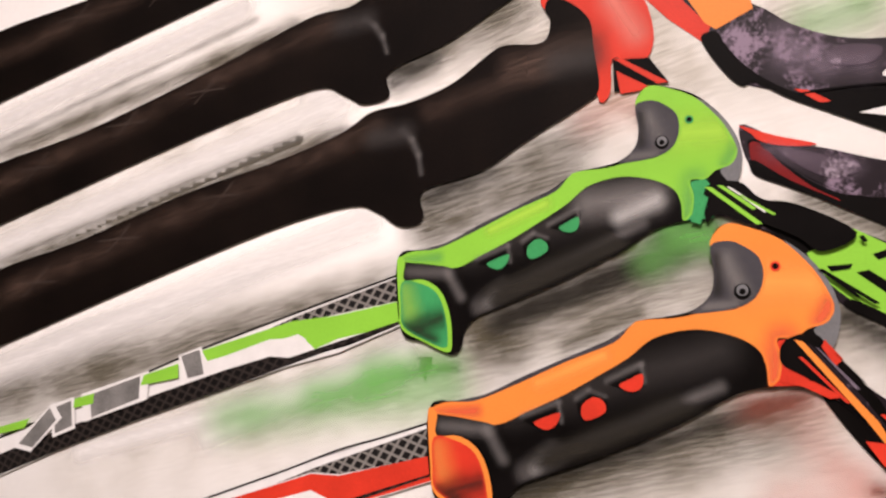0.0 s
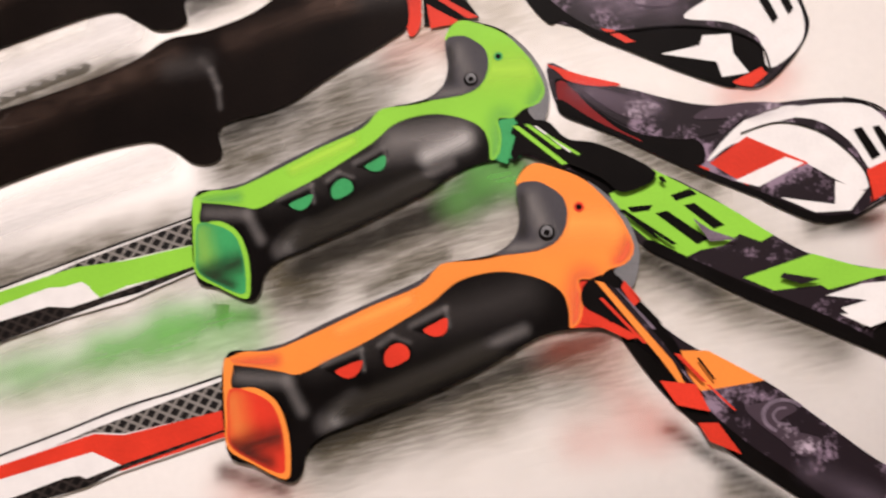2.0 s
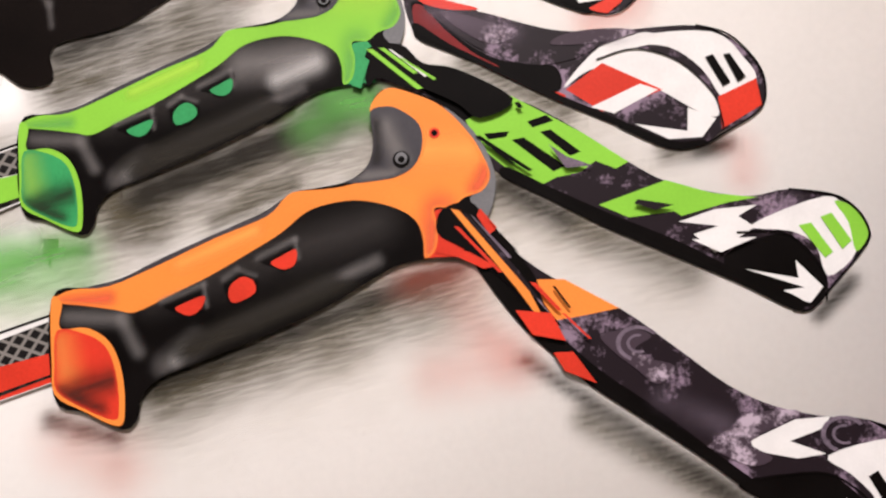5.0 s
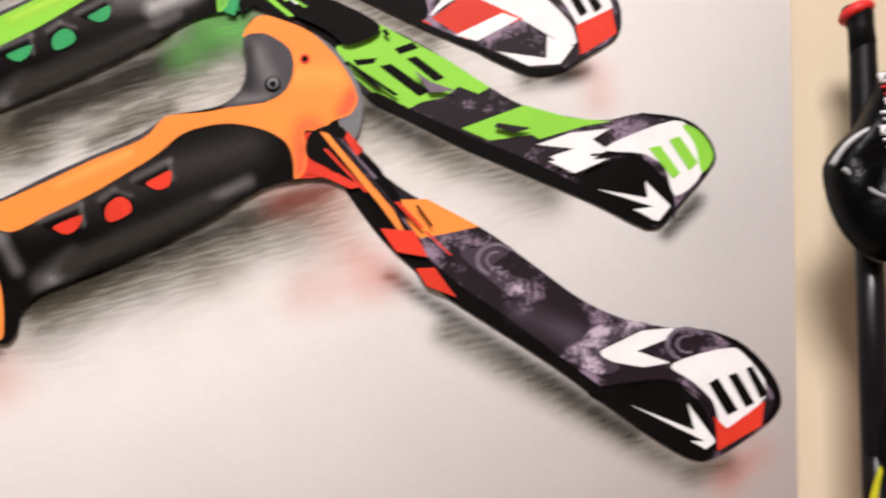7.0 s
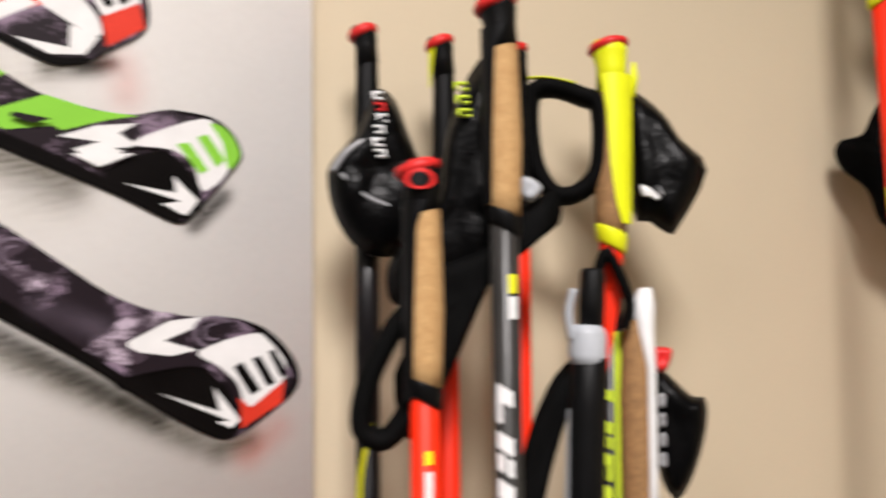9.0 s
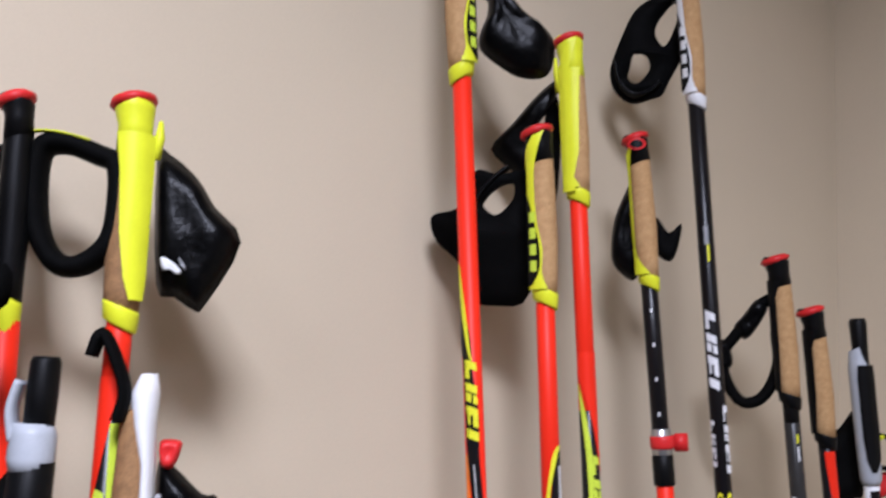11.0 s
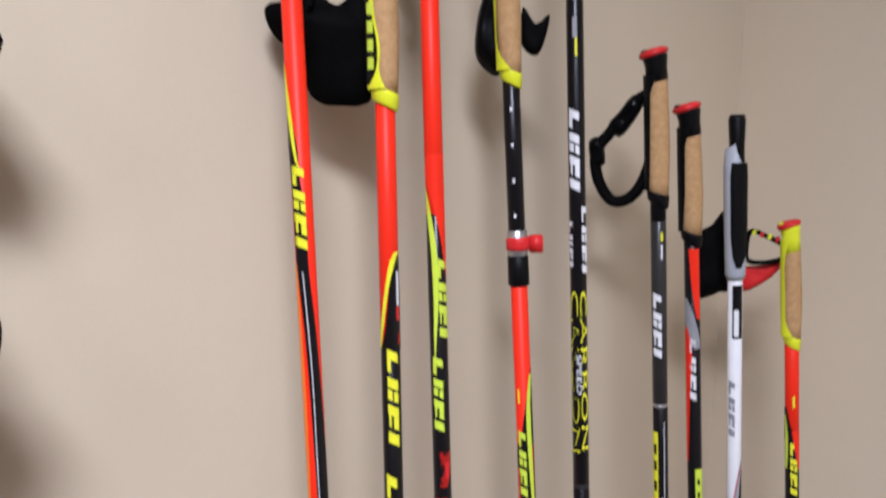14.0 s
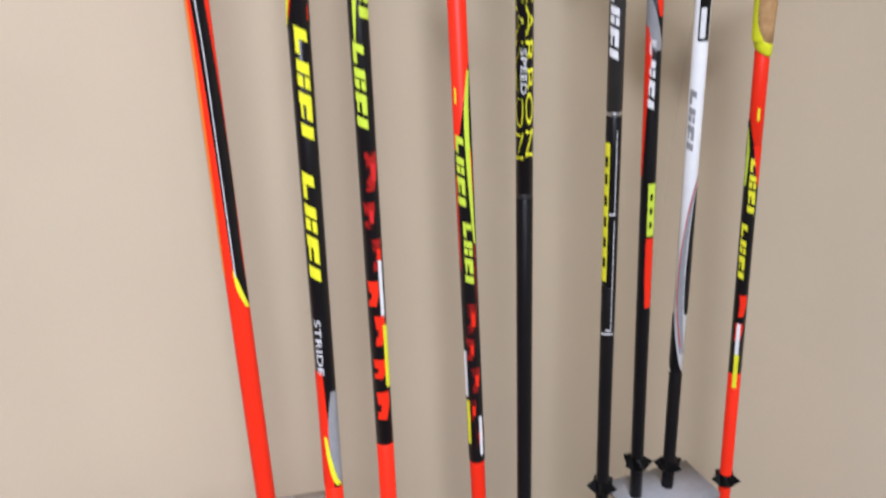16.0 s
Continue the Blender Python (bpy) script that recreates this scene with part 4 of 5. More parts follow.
def grip(pole, z_top, z_cork, z_low, head, cork, collar, cap=CAP_RED, shell=None, mark=None, wide=0.0135, front=1, collar_high=0.014, side=-1, slim=0.7, ring=False):
    """A moulded handle: cork body, head with its cap, collar, and the trigger's coloured shell on one side."""
    hx = side * 0.002
    body = part("cork_body", loft([(z_low + collar_high * 0.6, wide * 0.84, wide * 0.90, 0, 0, 0), (z_low + collar_high + 0.012, wide * 0.90, wide * 0.97, 0, 0, 0),
        (z_low + (z_cork - z_low) * 0.45, wide, wide * 1.06, 0, 0, 0), (z_low + (z_cork - z_low) * 0.75, wide * 0.93, wide, 0, 0, 0),
        (z_cork - 0.004, wide * 0.86, wide * 0.95, 0, 0, 0), (z_cork + 0.004, wide * 0.78, wide * 0.9, 0, 0, 0)]), cork, pole)
    high = z_top - z_cork
    top = part("head", loft([(z_cork - 0.006, wide * 0.90, wide * 0.97, 0, 0, -side * 0.003), (z_cork + high * 0.35, wide * 0.86, wide * 0.95, hx * 0.3, 0, 0),
        (z_cork + high * 0.7, wide * 1.0, wide * 1.1, hx, 0, 0), (z_top - 0.004, wide * 1.06, wide * 1.2, hx * 1.3, 0, side * 0.002), (z_top - 0.002, wide * 0.9, wide, hx * 1.3, 0, side * 0.002)]), head, pole)
    if cap:
        part("cap", loft([(z_top - 0.0075, wide * 0.98, wide * 1.12, hx * 1.3, 0, -side * 0.0035), (z_top - 0.005, wide * 1.18, wide * 1.3, hx * 1.5, 0, -side * 0.0035),
            (z_top - 0.0015, wide * 1.12, wide * 1.24, hx * 1.5, 0, -side * 0.003), (z_top + 0.001, wide * 0.75, wide * 0.9, hx * 1.5, 0, -side * 0.002)]), cap, pole, "red cap")
    if ring:
        inset = [(z_top - 0.0128 + 0.0044 * math.cos(a), -abs(math.sin(a)) * 0.42, abs(math.sin(a)) * 0.42) for a in (math.pi * k / 8 for k in range(9))]
        rim = [(z_top - 0.0125 + 0.0066 * math.cos(a), -abs(math.sin(a)) * 0.66 - 0.001, abs(math.sin(a)) * 0.66) for a in (math.pi * k / 10 for k in range(11))]
        lip = part("cap_ring", decal(rim, wide * 1.16, 0.0006), cap, pole, "red cap ring")
        lip.location.x = hx * 1.3
        dark = part("cap_inset", decal(inset, wide * 1.16, 0.0012), BLACK, pole, "black inset of the cap")
        dark.location.x = hx * 1.3
    part("collar", loft([(z_low, wide * 0.74, wide * 0.80, 0, 0, side * 0.005), (z_low + 0.0015, wide * 0.84, wide * 0.90, 0, 0, side * 0.005), (z_low + collar_high * 0.85, wide * 0.91, wide * 0.98, 0, 0, side * 0.0045),
        (z_low + collar_high, wide * 0.89, wide * 0.96, 0, 0, side * 0.0045)]), collar, pole)
    if shell:
        s = side
        edge = [(z_top - 0.006, -0.25, 0.55), (z_cork + 0.006, -0.95, 0.05), (z_cork - 0.02, -0.95, -0.42), (z_low + (z_cork - z_low) * 0.55, -0.98, -0.36), (z_low + collar_high + 0.02, -0.96, -0.3), (z_low + collar_high, -0.95, 0.1)]
        span = z_cork - z_low
        if mark:
            edge = [(z_top - 0.006, -0.4, 0.15), (z_cork + 0.006, -0.95, -0.25), (z_cork - 0.02, -0.95, -0.55), (z_low + span * 0.55, -0.98, -0.45), (z_low + span * 0.36, -0.98, -0.16), (z_low + span * 0.2, -0.98, -0.22), (z_low + collar_high, -0.95, 0.1)]
        else:
            edge = [(z, a, a + (b - a) * slim) for z, a, b in edge[:-1]] + edge[-1:]
        rows = [(z, a, b) if s < 0 else (z, -b, -a) for z, a, b in smooth_rows(edge, 4)]
        trim = part("trigger_shell", decal(rows, wide * 1.03, 0.0012, 6), shell, pole)
        if mark:
            lens = [(z_low + span * 0.74, -0.97, -0.95), (z_low + span * 0.58, -0.98, -0.66), (z_low + span * 0.37, -0.98, -0.32), (z_low + span * 0.22, -0.98, -0.38), (z_low + collar_high + 0.004, -0.97, -0.8)]
            inner = [(z, a, b) if s < 0 else (z, -b, -a) for z, a, b in smooth_rows(lens, 4)]
            part("shell_inlay", decal(inner, wide * 1.03, 0.0017, 4), BLACK, trim)
            zt, zb = z_low + span * 0.6, z_low + span * 0.17
            lr = (-0.84, -0.5) if s < 0 else (0.5, 0.84)
            for k in range(4):
                z1 = zt - (zt - zb) * k / 4
                part("mark", decal([(z1, *lr), (z1 - (zt - zb) / 6, *lr)], wide * 1.03, 0.0021, 3, -0.002), mark, trim)
    return body


LEFT_EYE, RIGHT_EYE = (0.5, 0.0), (0.70, -0.085)


def pole_at(foot, lean, eye, label, group="poles on display"):
    root = new("ski_pole")
    root.matrix_world = stand(foot, lean, eye)
    tagged(root, label, "ski pole", group)
    return root


def shaft(pole, lean, sections, r_low=0.0080, r_high=0.0086):
    """Sections (low, high, material) of the shaft by height; the tip stands on the floor."""
    part("tip", loft([(0.0, 0.0022, 0.0022, 0, 0, 0), (0.012, 0.0045, 0.0045, 0, 0, 0), (0.05, 0.0062, 0.0062, 0, 0, 0), (0.056, 0.0062, 0.0062, 0, 0, 0)], 16), BLACK, pole)
    for low, high, mat in sections:
        a, b = (max(0.05, up(z, lean)) for z in (low, high))
        ra, rb = (r_low + (r_high - r_low) * min(1, v / 1.2) for v in (a, b))
        part("shaft_section", tube(a, b, ra, rb), mat, pole)


def radius(z, lean, r_low=0.0080, r_high=0.0086):
    return r_low + (r_high - r_low) * min(1, up(z, lean) / 1.2)



# right-hand row
def basket(pole, z, lean, turn):
    """A small black snow basket with pointed lobes on the shaft."""
    bm, n, zz = bmesh.new(), 10, up(z, lean)
    hub, low = [], []
    for k in range(n):
        a = k * math.tau / n + turn
        r = 0.021 if k % 2 else 0.013
        hub.append(bm.verts.new((0.0088 * math.cos(a), 0.0088 * math.sin(a), zz + 0.012)))
        low.append(bm.verts.new((r * math.cos(a), r * math.sin(a), zz + (0.004 if k % 2 else -0.004))))
    base = [bm.verts.new((0.0088 * math.cos(k * math.tau / n + turn), 0.0088 * math.sin(k * math.tau / n + turn), zz - 0.008)) for k in range(n)]
    for k in range(n):
        m = (k + 1) % n
        bm.faces.new((hub[k], hub[m], low[m], low[k]))
        bm.faces.new((low[k], low[m], base[m], base[k]))
    bmesh.ops.recalc_face_normals(bm, faces=bm.faces)
    part("basket", bm, BLACK, pole, "black pointed basket", smooth=False)


def swoosh(pole, lean, mat, rows, lift=0.0004):
    zs = [(up(z, lean), a, b) for z, a, b in rows]
    part("stripe", decal(smooth_rows(zs, 6), radius(rows[0][0], lean), lift), mat, pole)


def marked(pole, lean, top, low, mat, left=-0.5, right=0.8):
    word(pole, (up(top, lean), up(low, lean)), mat, radius(top, lean), left, right)


# pole with red and black slanting stripes
foot, lean = (1.1350, 0.4399), (-0.0185, 0.0797)
p = pole_at(foot, lean, RIGHT_EYE, "red ski pole with cork grip and black trigger strap")
shaft(p, lean, [(FLOOR, 1.20, RED)])
grip(p, up(1.373, lean), up(1.335, lean), up(1.198, lean), BLACK, CORK, YELLOW, shell=YELLOW, mark=LIME_INK, side=1)
swoosh(p, lean, LACQUER, [(1.00, -1, -0.9), (0.965, -1, -0.2), (0.94, -0.9, -0.1), (0.90, -0.85, 0.35), (0.866, -0.8, 0.3), (0.80, -0.35, 0.7), (0.70, -0.1, 0.95), (0.62, 0.0, 0.9), (0.592, 0.15, 0.95), (0.575, 0.75, 0.95)])
swoosh(p, lean, YELLOW_INK, [(1.03, -1, -0.92), (0.99, -0.9, -0.55), (0.955, -0.5, -0.25), (0.945, -0.15, -0.05)], 0.0006)
marked(p, lean, 0.945, 0.868, YELLOW_INK, -0.75, 0.3)
swoosh(p, lean, ORANGE, [(0.868, -0.99, -0.75), (0.75, -0.99, -0.6), (0.60, -0.99, -0.75)], 0.0003)
swoosh(p, lean, YELLOW_INK, [(0.605, 0.0, 0.1), (0.59, 0.1, 0.5), (0.572, 0.7, 0.95)], 0.0006)
swoosh(p, lean, WHITE_INK, [(0.86, -0.3, -0.22), (0.78, 0.05, 0.12), (0.70, 0.1, 0.16), (0.60, 0.12, 0.2)], 0.0007)
part("trigger_strap", pad([(14, 1689), (29, 1681), (46, 1651), (64, 1625), (83, 1611), (91, 1594), (87, 1571), (76, 1561), (54, 1563), (34, 1576), (20, 1590), (20, 1605), (28, 1624), (29, 1645), (22, 1665), (14, 1675)], 0.03, 0.02), LEATHER, p, "black moulded trigger strap")
part("trigger_loop", band([(8, 1690), (14, 1684), (22, 1672)], 0.018, 0.004, 0.01, False), FABRIC, p)
part("label_tag", pad([(8, 1697), (20, 1694), (20, 1688), (8, 1689)], 0.004, 0.0), WHITE, p)

# pole with cork grip and large open strap
foot, lean = (1.1791, 0.4271), (0.0075, 0.0809)
p = pole_at(foot, lean, RIGHT_EYE, "red and black ski pole with cork grip and yellow collar")
shaft(p, lean, [(FLOOR, 0.375, RED), (0.375, 0.79, LACQUER), (0.79, 1.0, RED)])
grip(p, up(1.165, lean), up(1.137, lean), up(0.997, lean), BLACK, CORK, YELLOW, shell=YELLOW, mark=LIME_INK, side=-1)
swoosh(p, lean, LACQUER, [(0.868, 0.7, 0.98), (0.855, 0.25, 0.99), (0.83, -0.1, 1), (0.80, -0.5, 1), (0.785, -0.98, 1)])
swoosh(p, lean, YELLOW_INK, [(0.872, 0.6, 0.95), (0.862, 0.1, 0.6), (0.84, -0.35, 0.0), (0.81, -0.8, -0.5), (0.787, -0.95, -0.85)], 0.0006)
swoosh(p, lean, WHITE_INK, [(0.855, 0.72, 0.9), (0.825, 0.72, 0.9)], 0.0006)
swoosh(p, lean, CAP_RED, [(0.824, 0.68, 0.92), (0.812, 0.68, 0.92)], 0.0006)
marked(p, lean, 0.786, 0.688, YELLOW_INK, -0.3, 0.7)
marked(p, lean, 0.672, 0.566, YELLOW_INK, -0.6, 0.4)
lettering(p, "STRIDE", up(0.545, lean), up(0.492, lean), WHITE_INK, radius(0.5, lean), -0.3, 0.6)
swoosh(p, lean, RED, [(0.495, -0.98, -0.2), (0.45, -0.95, 0.0), (0.376, -0.95, 0.2)], 0.0005)
swoosh(p, lean, GREY_INK, [(0.475, 0.5, 0.98), (0.44, 0.0, 0.98), (0.40, 0.1, 0.98), (0.38, 0.6, 0.98)], 0.0006)
swoosh(p, lean, YELLOW_INK, [(0.43, -0.5, -0.2), (0.405, -0.3, 0.15), (0.385, 0.1, 0.6), (0.378, 0.5, 0.95)], 0.0008)
mitt = part("trigger_strap", sheet([(-105, 1442), (-81, 1451), (-70, 1473), (-59, 1487), (-39, 1482), (-16, 1486), (-8, 1470), (-11, 1368), (-46, 1356), (-68, 1364), (-79, 1397), (-101, 1420)], [[(-55, 1454), (-42, 1469), (-25, 1475), (-26, 1458), (-42, 1444)]], 0.012, 0.035, 0.012), FABRIC, p, "black glove strap")
part("trigger_loop", band([(-30, 1490), (-45, 1478), (-60, 1460), (-66, 1440)], 0.02, 0.006, 0.03, False), LEATHER, p)

# pole with bright yellow grip
foot, lean = (1.2636, 0.4482), (-0.0105, 0.0734)
p = pole_at(foot, lean, RIGHT_EYE, "red and black ski pole with a bright yellow and cork grip")
shaft(p, lean, [(FLOOR, 0.38, RED), (0.38, 0.90, LACQUER), (0.90, 1.11, RED)])
grip(p, up(1.272, lean), up(1.232, lean), up(1.10, lean), YELLOW, CORK, YELLOW, shell=YELLOW, side=-1)
part("trigger_shell", decal([(up(1.235, lean), -0.95, 0.4), (up(1.19, lean), -0.97, 0.2), (up(1.15, lean), -0.97, 0.1), (up(1.12, lean), -0.95, -0.35), (up(1.11, lean), -0.95, -0.2)], 0.0139, 0.0016), YELLOW, p)
part("release_lever", loft([(up(1.215, lean), 0.003, 0.004, -0.0145, 0, 0), (up(1.235, lean), 0.003, 0.004, -0.0165, 0, 0), (up(1.25, lean), 0.0015, 0.003, -0.0165, 0, 0)], 10), YELLOW, p)
swoosh(p, lean, RED, [(0.955, -0.7, 0.98), (0.935, -0.9, 0.98), (0.91, -0.2, 0.98), (0.885, 0.4, 0.98), (0.86, 0.75, 0.98), (0.84, 0.95, 0.98)])
swoosh(p, lean, LIME_INK, [(0.925, -0.95, -0.9), (0.895, -0.75, -0.3), (0.86, -0.45, 0.15), (0.82, -0.35, 0.15), (0.79, -0.4, -0.1), (0.765, -0.4, -0.3)], 0.0006)
marked(p, lean, 0.86, 0.775, LIME_INK, 0.2, 0.95)
marked(p, lean, 0.765, 0.684, LIME_INK, -0.6, 0.4)
for a, b, lo, hi in ((0.675, 0.64, -0.2, 0.9), (0.63, 0.605, -0.6, 0.5), (0.595, 0.565, 0.0, 0.9), (0.555, 0.53, -0.7, 0.4), (0.52, 0.49, -0.2, 0.8), (0.475, 0.455, -0.6, 0.7), (0.44, 0.41, -0.5, 0.8)):
    swoosh(p, lean, DEEP_RED if a > 0.57 else RED, [(a, lo, hi), ((a + b) / 2, lo + 0.15, hi), (b, lo, hi - 0.3)], 0.0005)
    swoosh(p, lean, RED if a < 0.6 else CAP_RED, [(a - (a - b) * 0.3, lo + 0.5 * (hi - lo), hi - 0.1), (b + (a - b) * 0.25, lo + 0.55 * (hi - lo), hi - 0.15)], 0.0007)
    swoosh(p, lean, LACQUER, [(a - (a - b) * 0.45, lo - 0.1, lo + 0.4 * (hi - lo)), (b + (a - b) * 0.3, lo, lo + 0.3 * (hi - lo))], 0.0009)
swoosh(p, lean, WHITE_INK, [(0.575, 0.5, 0.8), (0.52, 0.5, 0.8)], 0.0008)
swoosh(p, lean, YELLOW_INK, [(0.51, 0.6, 0.95), (0.445, 0.6, 0.95)], 0.0008)
part("trigger_strap", pad([(-35, 1577), (-14, 1592), (-16, 1572), (-35, 1545), (-44, 1517), (-48, 1485), (-64, 1497), (-85, 1521), (-63, 1546)], 0.016, 0.03), LEATHER, p, "black folded trigger strap")
part("trigger_strap", pad([(-20, 1580), (-13, 1570), (-13, 1520), (-20, 1464), (-27, 1477), (-30, 1540)], 0.014, 0.035), FABRIC, p)
part("label_tag", pad([(-52, 1490), (-42, 1494), (-41, 1486), (-50, 1484)], 0.004, 0.018), WHITE, p)

# telescopic pole with red clamp
foot, lean = (1.4093, 0.4514), (-0.0436, 0.0720)
p = pole_at(foot, lean, RIGHT_EYE, "telescopic ski pole with red clamp lever and cork grip")
shaft(p, lean, [(FLOOR, 0.822, RED), (0.86, 1.03, LACQUER)])
part("lock_sleeve", tube(up(0.822, lean), up(0.852, lean), 0.0108, 0.0106), BLACK, p)
clamp = part("clamp", tube(up(0.852, lean), up(0.878, lean), 0.0104, 0.0100), STEEL, p, "silver clamp ring")
part("lever", loft([(up(0.858, lean), 0.0118, 0.0115, 0.0012, 0, 0), (up(0.861, lean), 0.0128, 0.0124, 0.0012, 0, 0), (up(0.868, lean), 0.0128, 0.0124, 0.0012, 0, 0), (up(0.871, lean), 0.0118, 0.0115, 0.0012, 0, 0)]), CAP_RED, clamp, "red clamp lever")
part("lever_tab", box(0.012, -0.006, up(0.855, lean), 0.026, -0.001, up(0.873, lean), 0.001), CAP_RED, clamp)
part("bolt", loft([(up(0.861, lean), 0.003, 0.003, 0.021, -0.003, 0), (up(0.869, lean), 0.003, 0.003, 0.021, -0.003, 0)], 10), STEEL, clamp)
grip(p, up(1.185, lean), up(1.160, lean), up(1.022, lean), BLACK, CORK, YELLOW, shell=YELLOW, side=-1, wide=0.0125, slim=0.3, ring=True)
for z in (1.0, 0.965, 0.93, 0.895):
    swoosh(p, lean, WHITE_INK, [(z, -0.2, 0.05), (z - 0.004, -0.2, 0.05)], 0.0006)
swoosh(p, lean, LACQUER, [(0.735, 0.9, 0.99), (0.70, 0.3, 0.99), (0.66, -0.5, 0.99), (0.64, -0.98, 0.99), (0.50, -0.98, 0.99), (0.30, -0.98, 0.99)])
swoosh(p, lean, LIME_INK, [(0.73, 0.75, 0.95), (0.69, 0.3, 0.75), (0.63, 0.4, 0.8), (0.56, 0.75, 0.9)], 0.0006)
swoosh(p, lean, YELLOW_INK, [(0.715, -0.6, -0.4), (0.70, -0.6, -0.4)], 0.0006)
marked(p, lean, 0.668, 0.588, LIME_INK, -0.7, 0.1)
marked(p, lean, 0.583, 0.508, LIME_INK, -0.3, 0.6)
for a, b, lo, hi in ((0.495, 0.46, -0.4, 0.7), (0.455, 0.43, -0.6, 0.4), (0.42, 0.39, -0.2, 0.8), (0.382, 0.355, -0.7, 0.3), (0.348, 0.32, -0.1, 0.9)):
    swoosh(p, lean, DEEP_RED, [(a, lo, hi), ((a + b) / 2, lo + 0.2, hi), (b, lo, hi - 0.3)], 0.0005)
    swoosh(p, lean, RED if a < 0.6 else CAP_RED, [(a - (a - b) * 0.3, lo + 0.5 * (hi - lo), hi - 0.1), (b + (a - b) * 0.25, lo + 0.55 * (hi - lo), hi - 0.15)], 0.0007)
    swoosh(p, lean, LACQUER, [(a - (a - b) * 0.45, lo - 0.1, lo + 0.4 * (hi - lo)), (b + (a - b) * 0.3, lo, lo + 0.3 * (hi - lo))], 0.0009)
swoosh(p, lean, WHITE_INK, [(0.44, -0.9, -0.6), (0.385, -0.9, -0.6)], 0.0011)
swoosh(p, lean, YELLOW_INK, [(0.38, -0.85, -0.5), (0.325, -0.85, -0.5)], 0.0011)
swoosh(p, lean, WHITE_INK, [(0.36, 0.5, 0.8), (0.31, 0.5, 0.8)], 0.0011)
part("trigger_strap", pad([(-2, 1500), (-16, 1483), (-30, 1453), (-36, 1414), (-27, 1395), (-11, 1389), (-1, 1433)], 0.022, 0.02), LEATHER, p, "black padded trigger strap")
part("strap_end", pad([(14, 1454), (26, 1436), (40, 1445), (36, 1424), (26, 1405), (11, 1417)], 0.012, 0.02), FABRIC, p)

# tall black pole with white shell
foot, lean = (1.4501, 0.4328), (-0.0271, 0.0655)
p = pole_at(foot, lean, RIGHT_EYE, "tall black ski pole with white lettering and cork grip")
shaft(p, lean, [(FLOOR, 0.602, LACQUER), (0.602, 0.606, GREY_LACQUER), (0.606, 1.23, LACQUER)])
grip(p, up(1.398, lean), up(1.368, lean), up(1.222, lean), BLACK, CORK, WHITE, shell=WHITE, mark=WHITE_INK, side=-1, wide=0.0125)
part("release_lever", loft([(up(1.345, lean), 0.003, 0.005, -0.0155, 0, 0), (up(1.372, lean), 0.0035, 0.005, -0.0175, 0, 0), (up(1.385, lean), 0.001, 0.003, -0.0165, 0, 0)], 10), BLACK, p)
swoosh(p, lean, GREY_INK, [(1.09, -0.25, 0.25), (1.07, -0.25, 0.25)], 0.0006)
swoosh(p, lean, YELLOW_INK, [(1.07, 0.0, 0.25), (1.052, 0.0, 0.25)], 0.0006)
marked(p, lean, 0.998, 0.905, WHITE_INK, -0.75, 0.35)
marked(p, lean, 0.905, 0.825, WHITE_INK, 0.5, 0.98)
marked(p, lean, 0.885, 0.83, WHITE_INK, -0.98, -0.55)
lettering(p, "CARBON", up(0.815, lean), up(0.642, lean), YELLOW_INK, radius(0.7, lean), -0.45, 0.8)
lettering(p, "CARBON", up(0.815, lean), up(0.645, lean), YELLOW_INK, radius(0.7, lean), 0.55, 0.7)
lettering(p, "CARBON", up(0.812, lean), up(0.645, lean), LACQUER, radius(0.7, lean), -0.45, 0.62, lift=0.0008)
swoosh(p, lean, LACQUER, [(0.752, -0.35, 0.35), (0.702, -0.35, 0.35)], 0.0009)
lettering(p, "SPEED", up(0.748, lean), up(0.706, lean), WHITE_INK, radius(0.7, lean), 0.0, 0.55, lift=0.0012)
part("trigger_strap", sheet([(3, 1716), (-28, 1714), (-56, 1700), (-74, 1668), (-90, 1633), (-86, 1609), (-68, 1594), (-45, 1596), (-34, 1600), (-26, 1615), (-6, 1651), (3, 1695)], [[(-15, 1705), (-33, 1688), (-38, 1668), (-29, 1655), (-16, 1676), (-10, 1696)], [(-62, 1649), (-48, 1644), (-47, 1627), (-61, 1614), (-71, 1622), (-67, 1638)]], 0.010, 0.015, 0.014), FABRIC, p, "black open trigger strap")
part("strap_edge", band([(-84, 1640), (-80, 1615), (-66, 1600), (-48, 1602), (-36, 1612)], 0.02, 0.006, 0.013, False), LEATHER, p)

# black pole with an open loop
foot, lean = (1.6202, 0.4484), (-0.0618, 0.0493)
p = pole_at(foot, lean, RIGHT_EYE, "dark grey ski pole with cork grip and open black strap loop")
shaft(p, lean, [(FLOOR, 0.462, LACQUER), (0.462, 0.664, LACQUER), (0.664, 0.668, STEEL), (0.668, 0.88, GREY_LACQUER), (0.88, 0.91, BLACK)])
grip(p, up(1.067, lean), up(1.038, lean), up(0.898, lean), BLACK, CORK, BLACK, side=-1, wide=0.0135)
part("grip_back", decal([(up(1.04, lean), -0.98, 0.0), (up(1.02, lean), -0.98, -0.45), (up(0.96, lean), -0.98, -0.5), (up(0.915, lean), -0.98, -0.6)], 0.0139, 0.0008), BLACK, p)
swoosh(p, lean, YELLOW_INK, [(0.868, 0.3, 0.55), (0.858, 0.3, 0.55)], 0.0006)
swoosh(p, lean, WHITE_INK, [(0.854, 0.3, 0.5), (0.838, 0.3, 0.5)], 0.0006)
marked(p, lean, 0.797, 0.712, WHITE_INK, -0.7, 0.3)
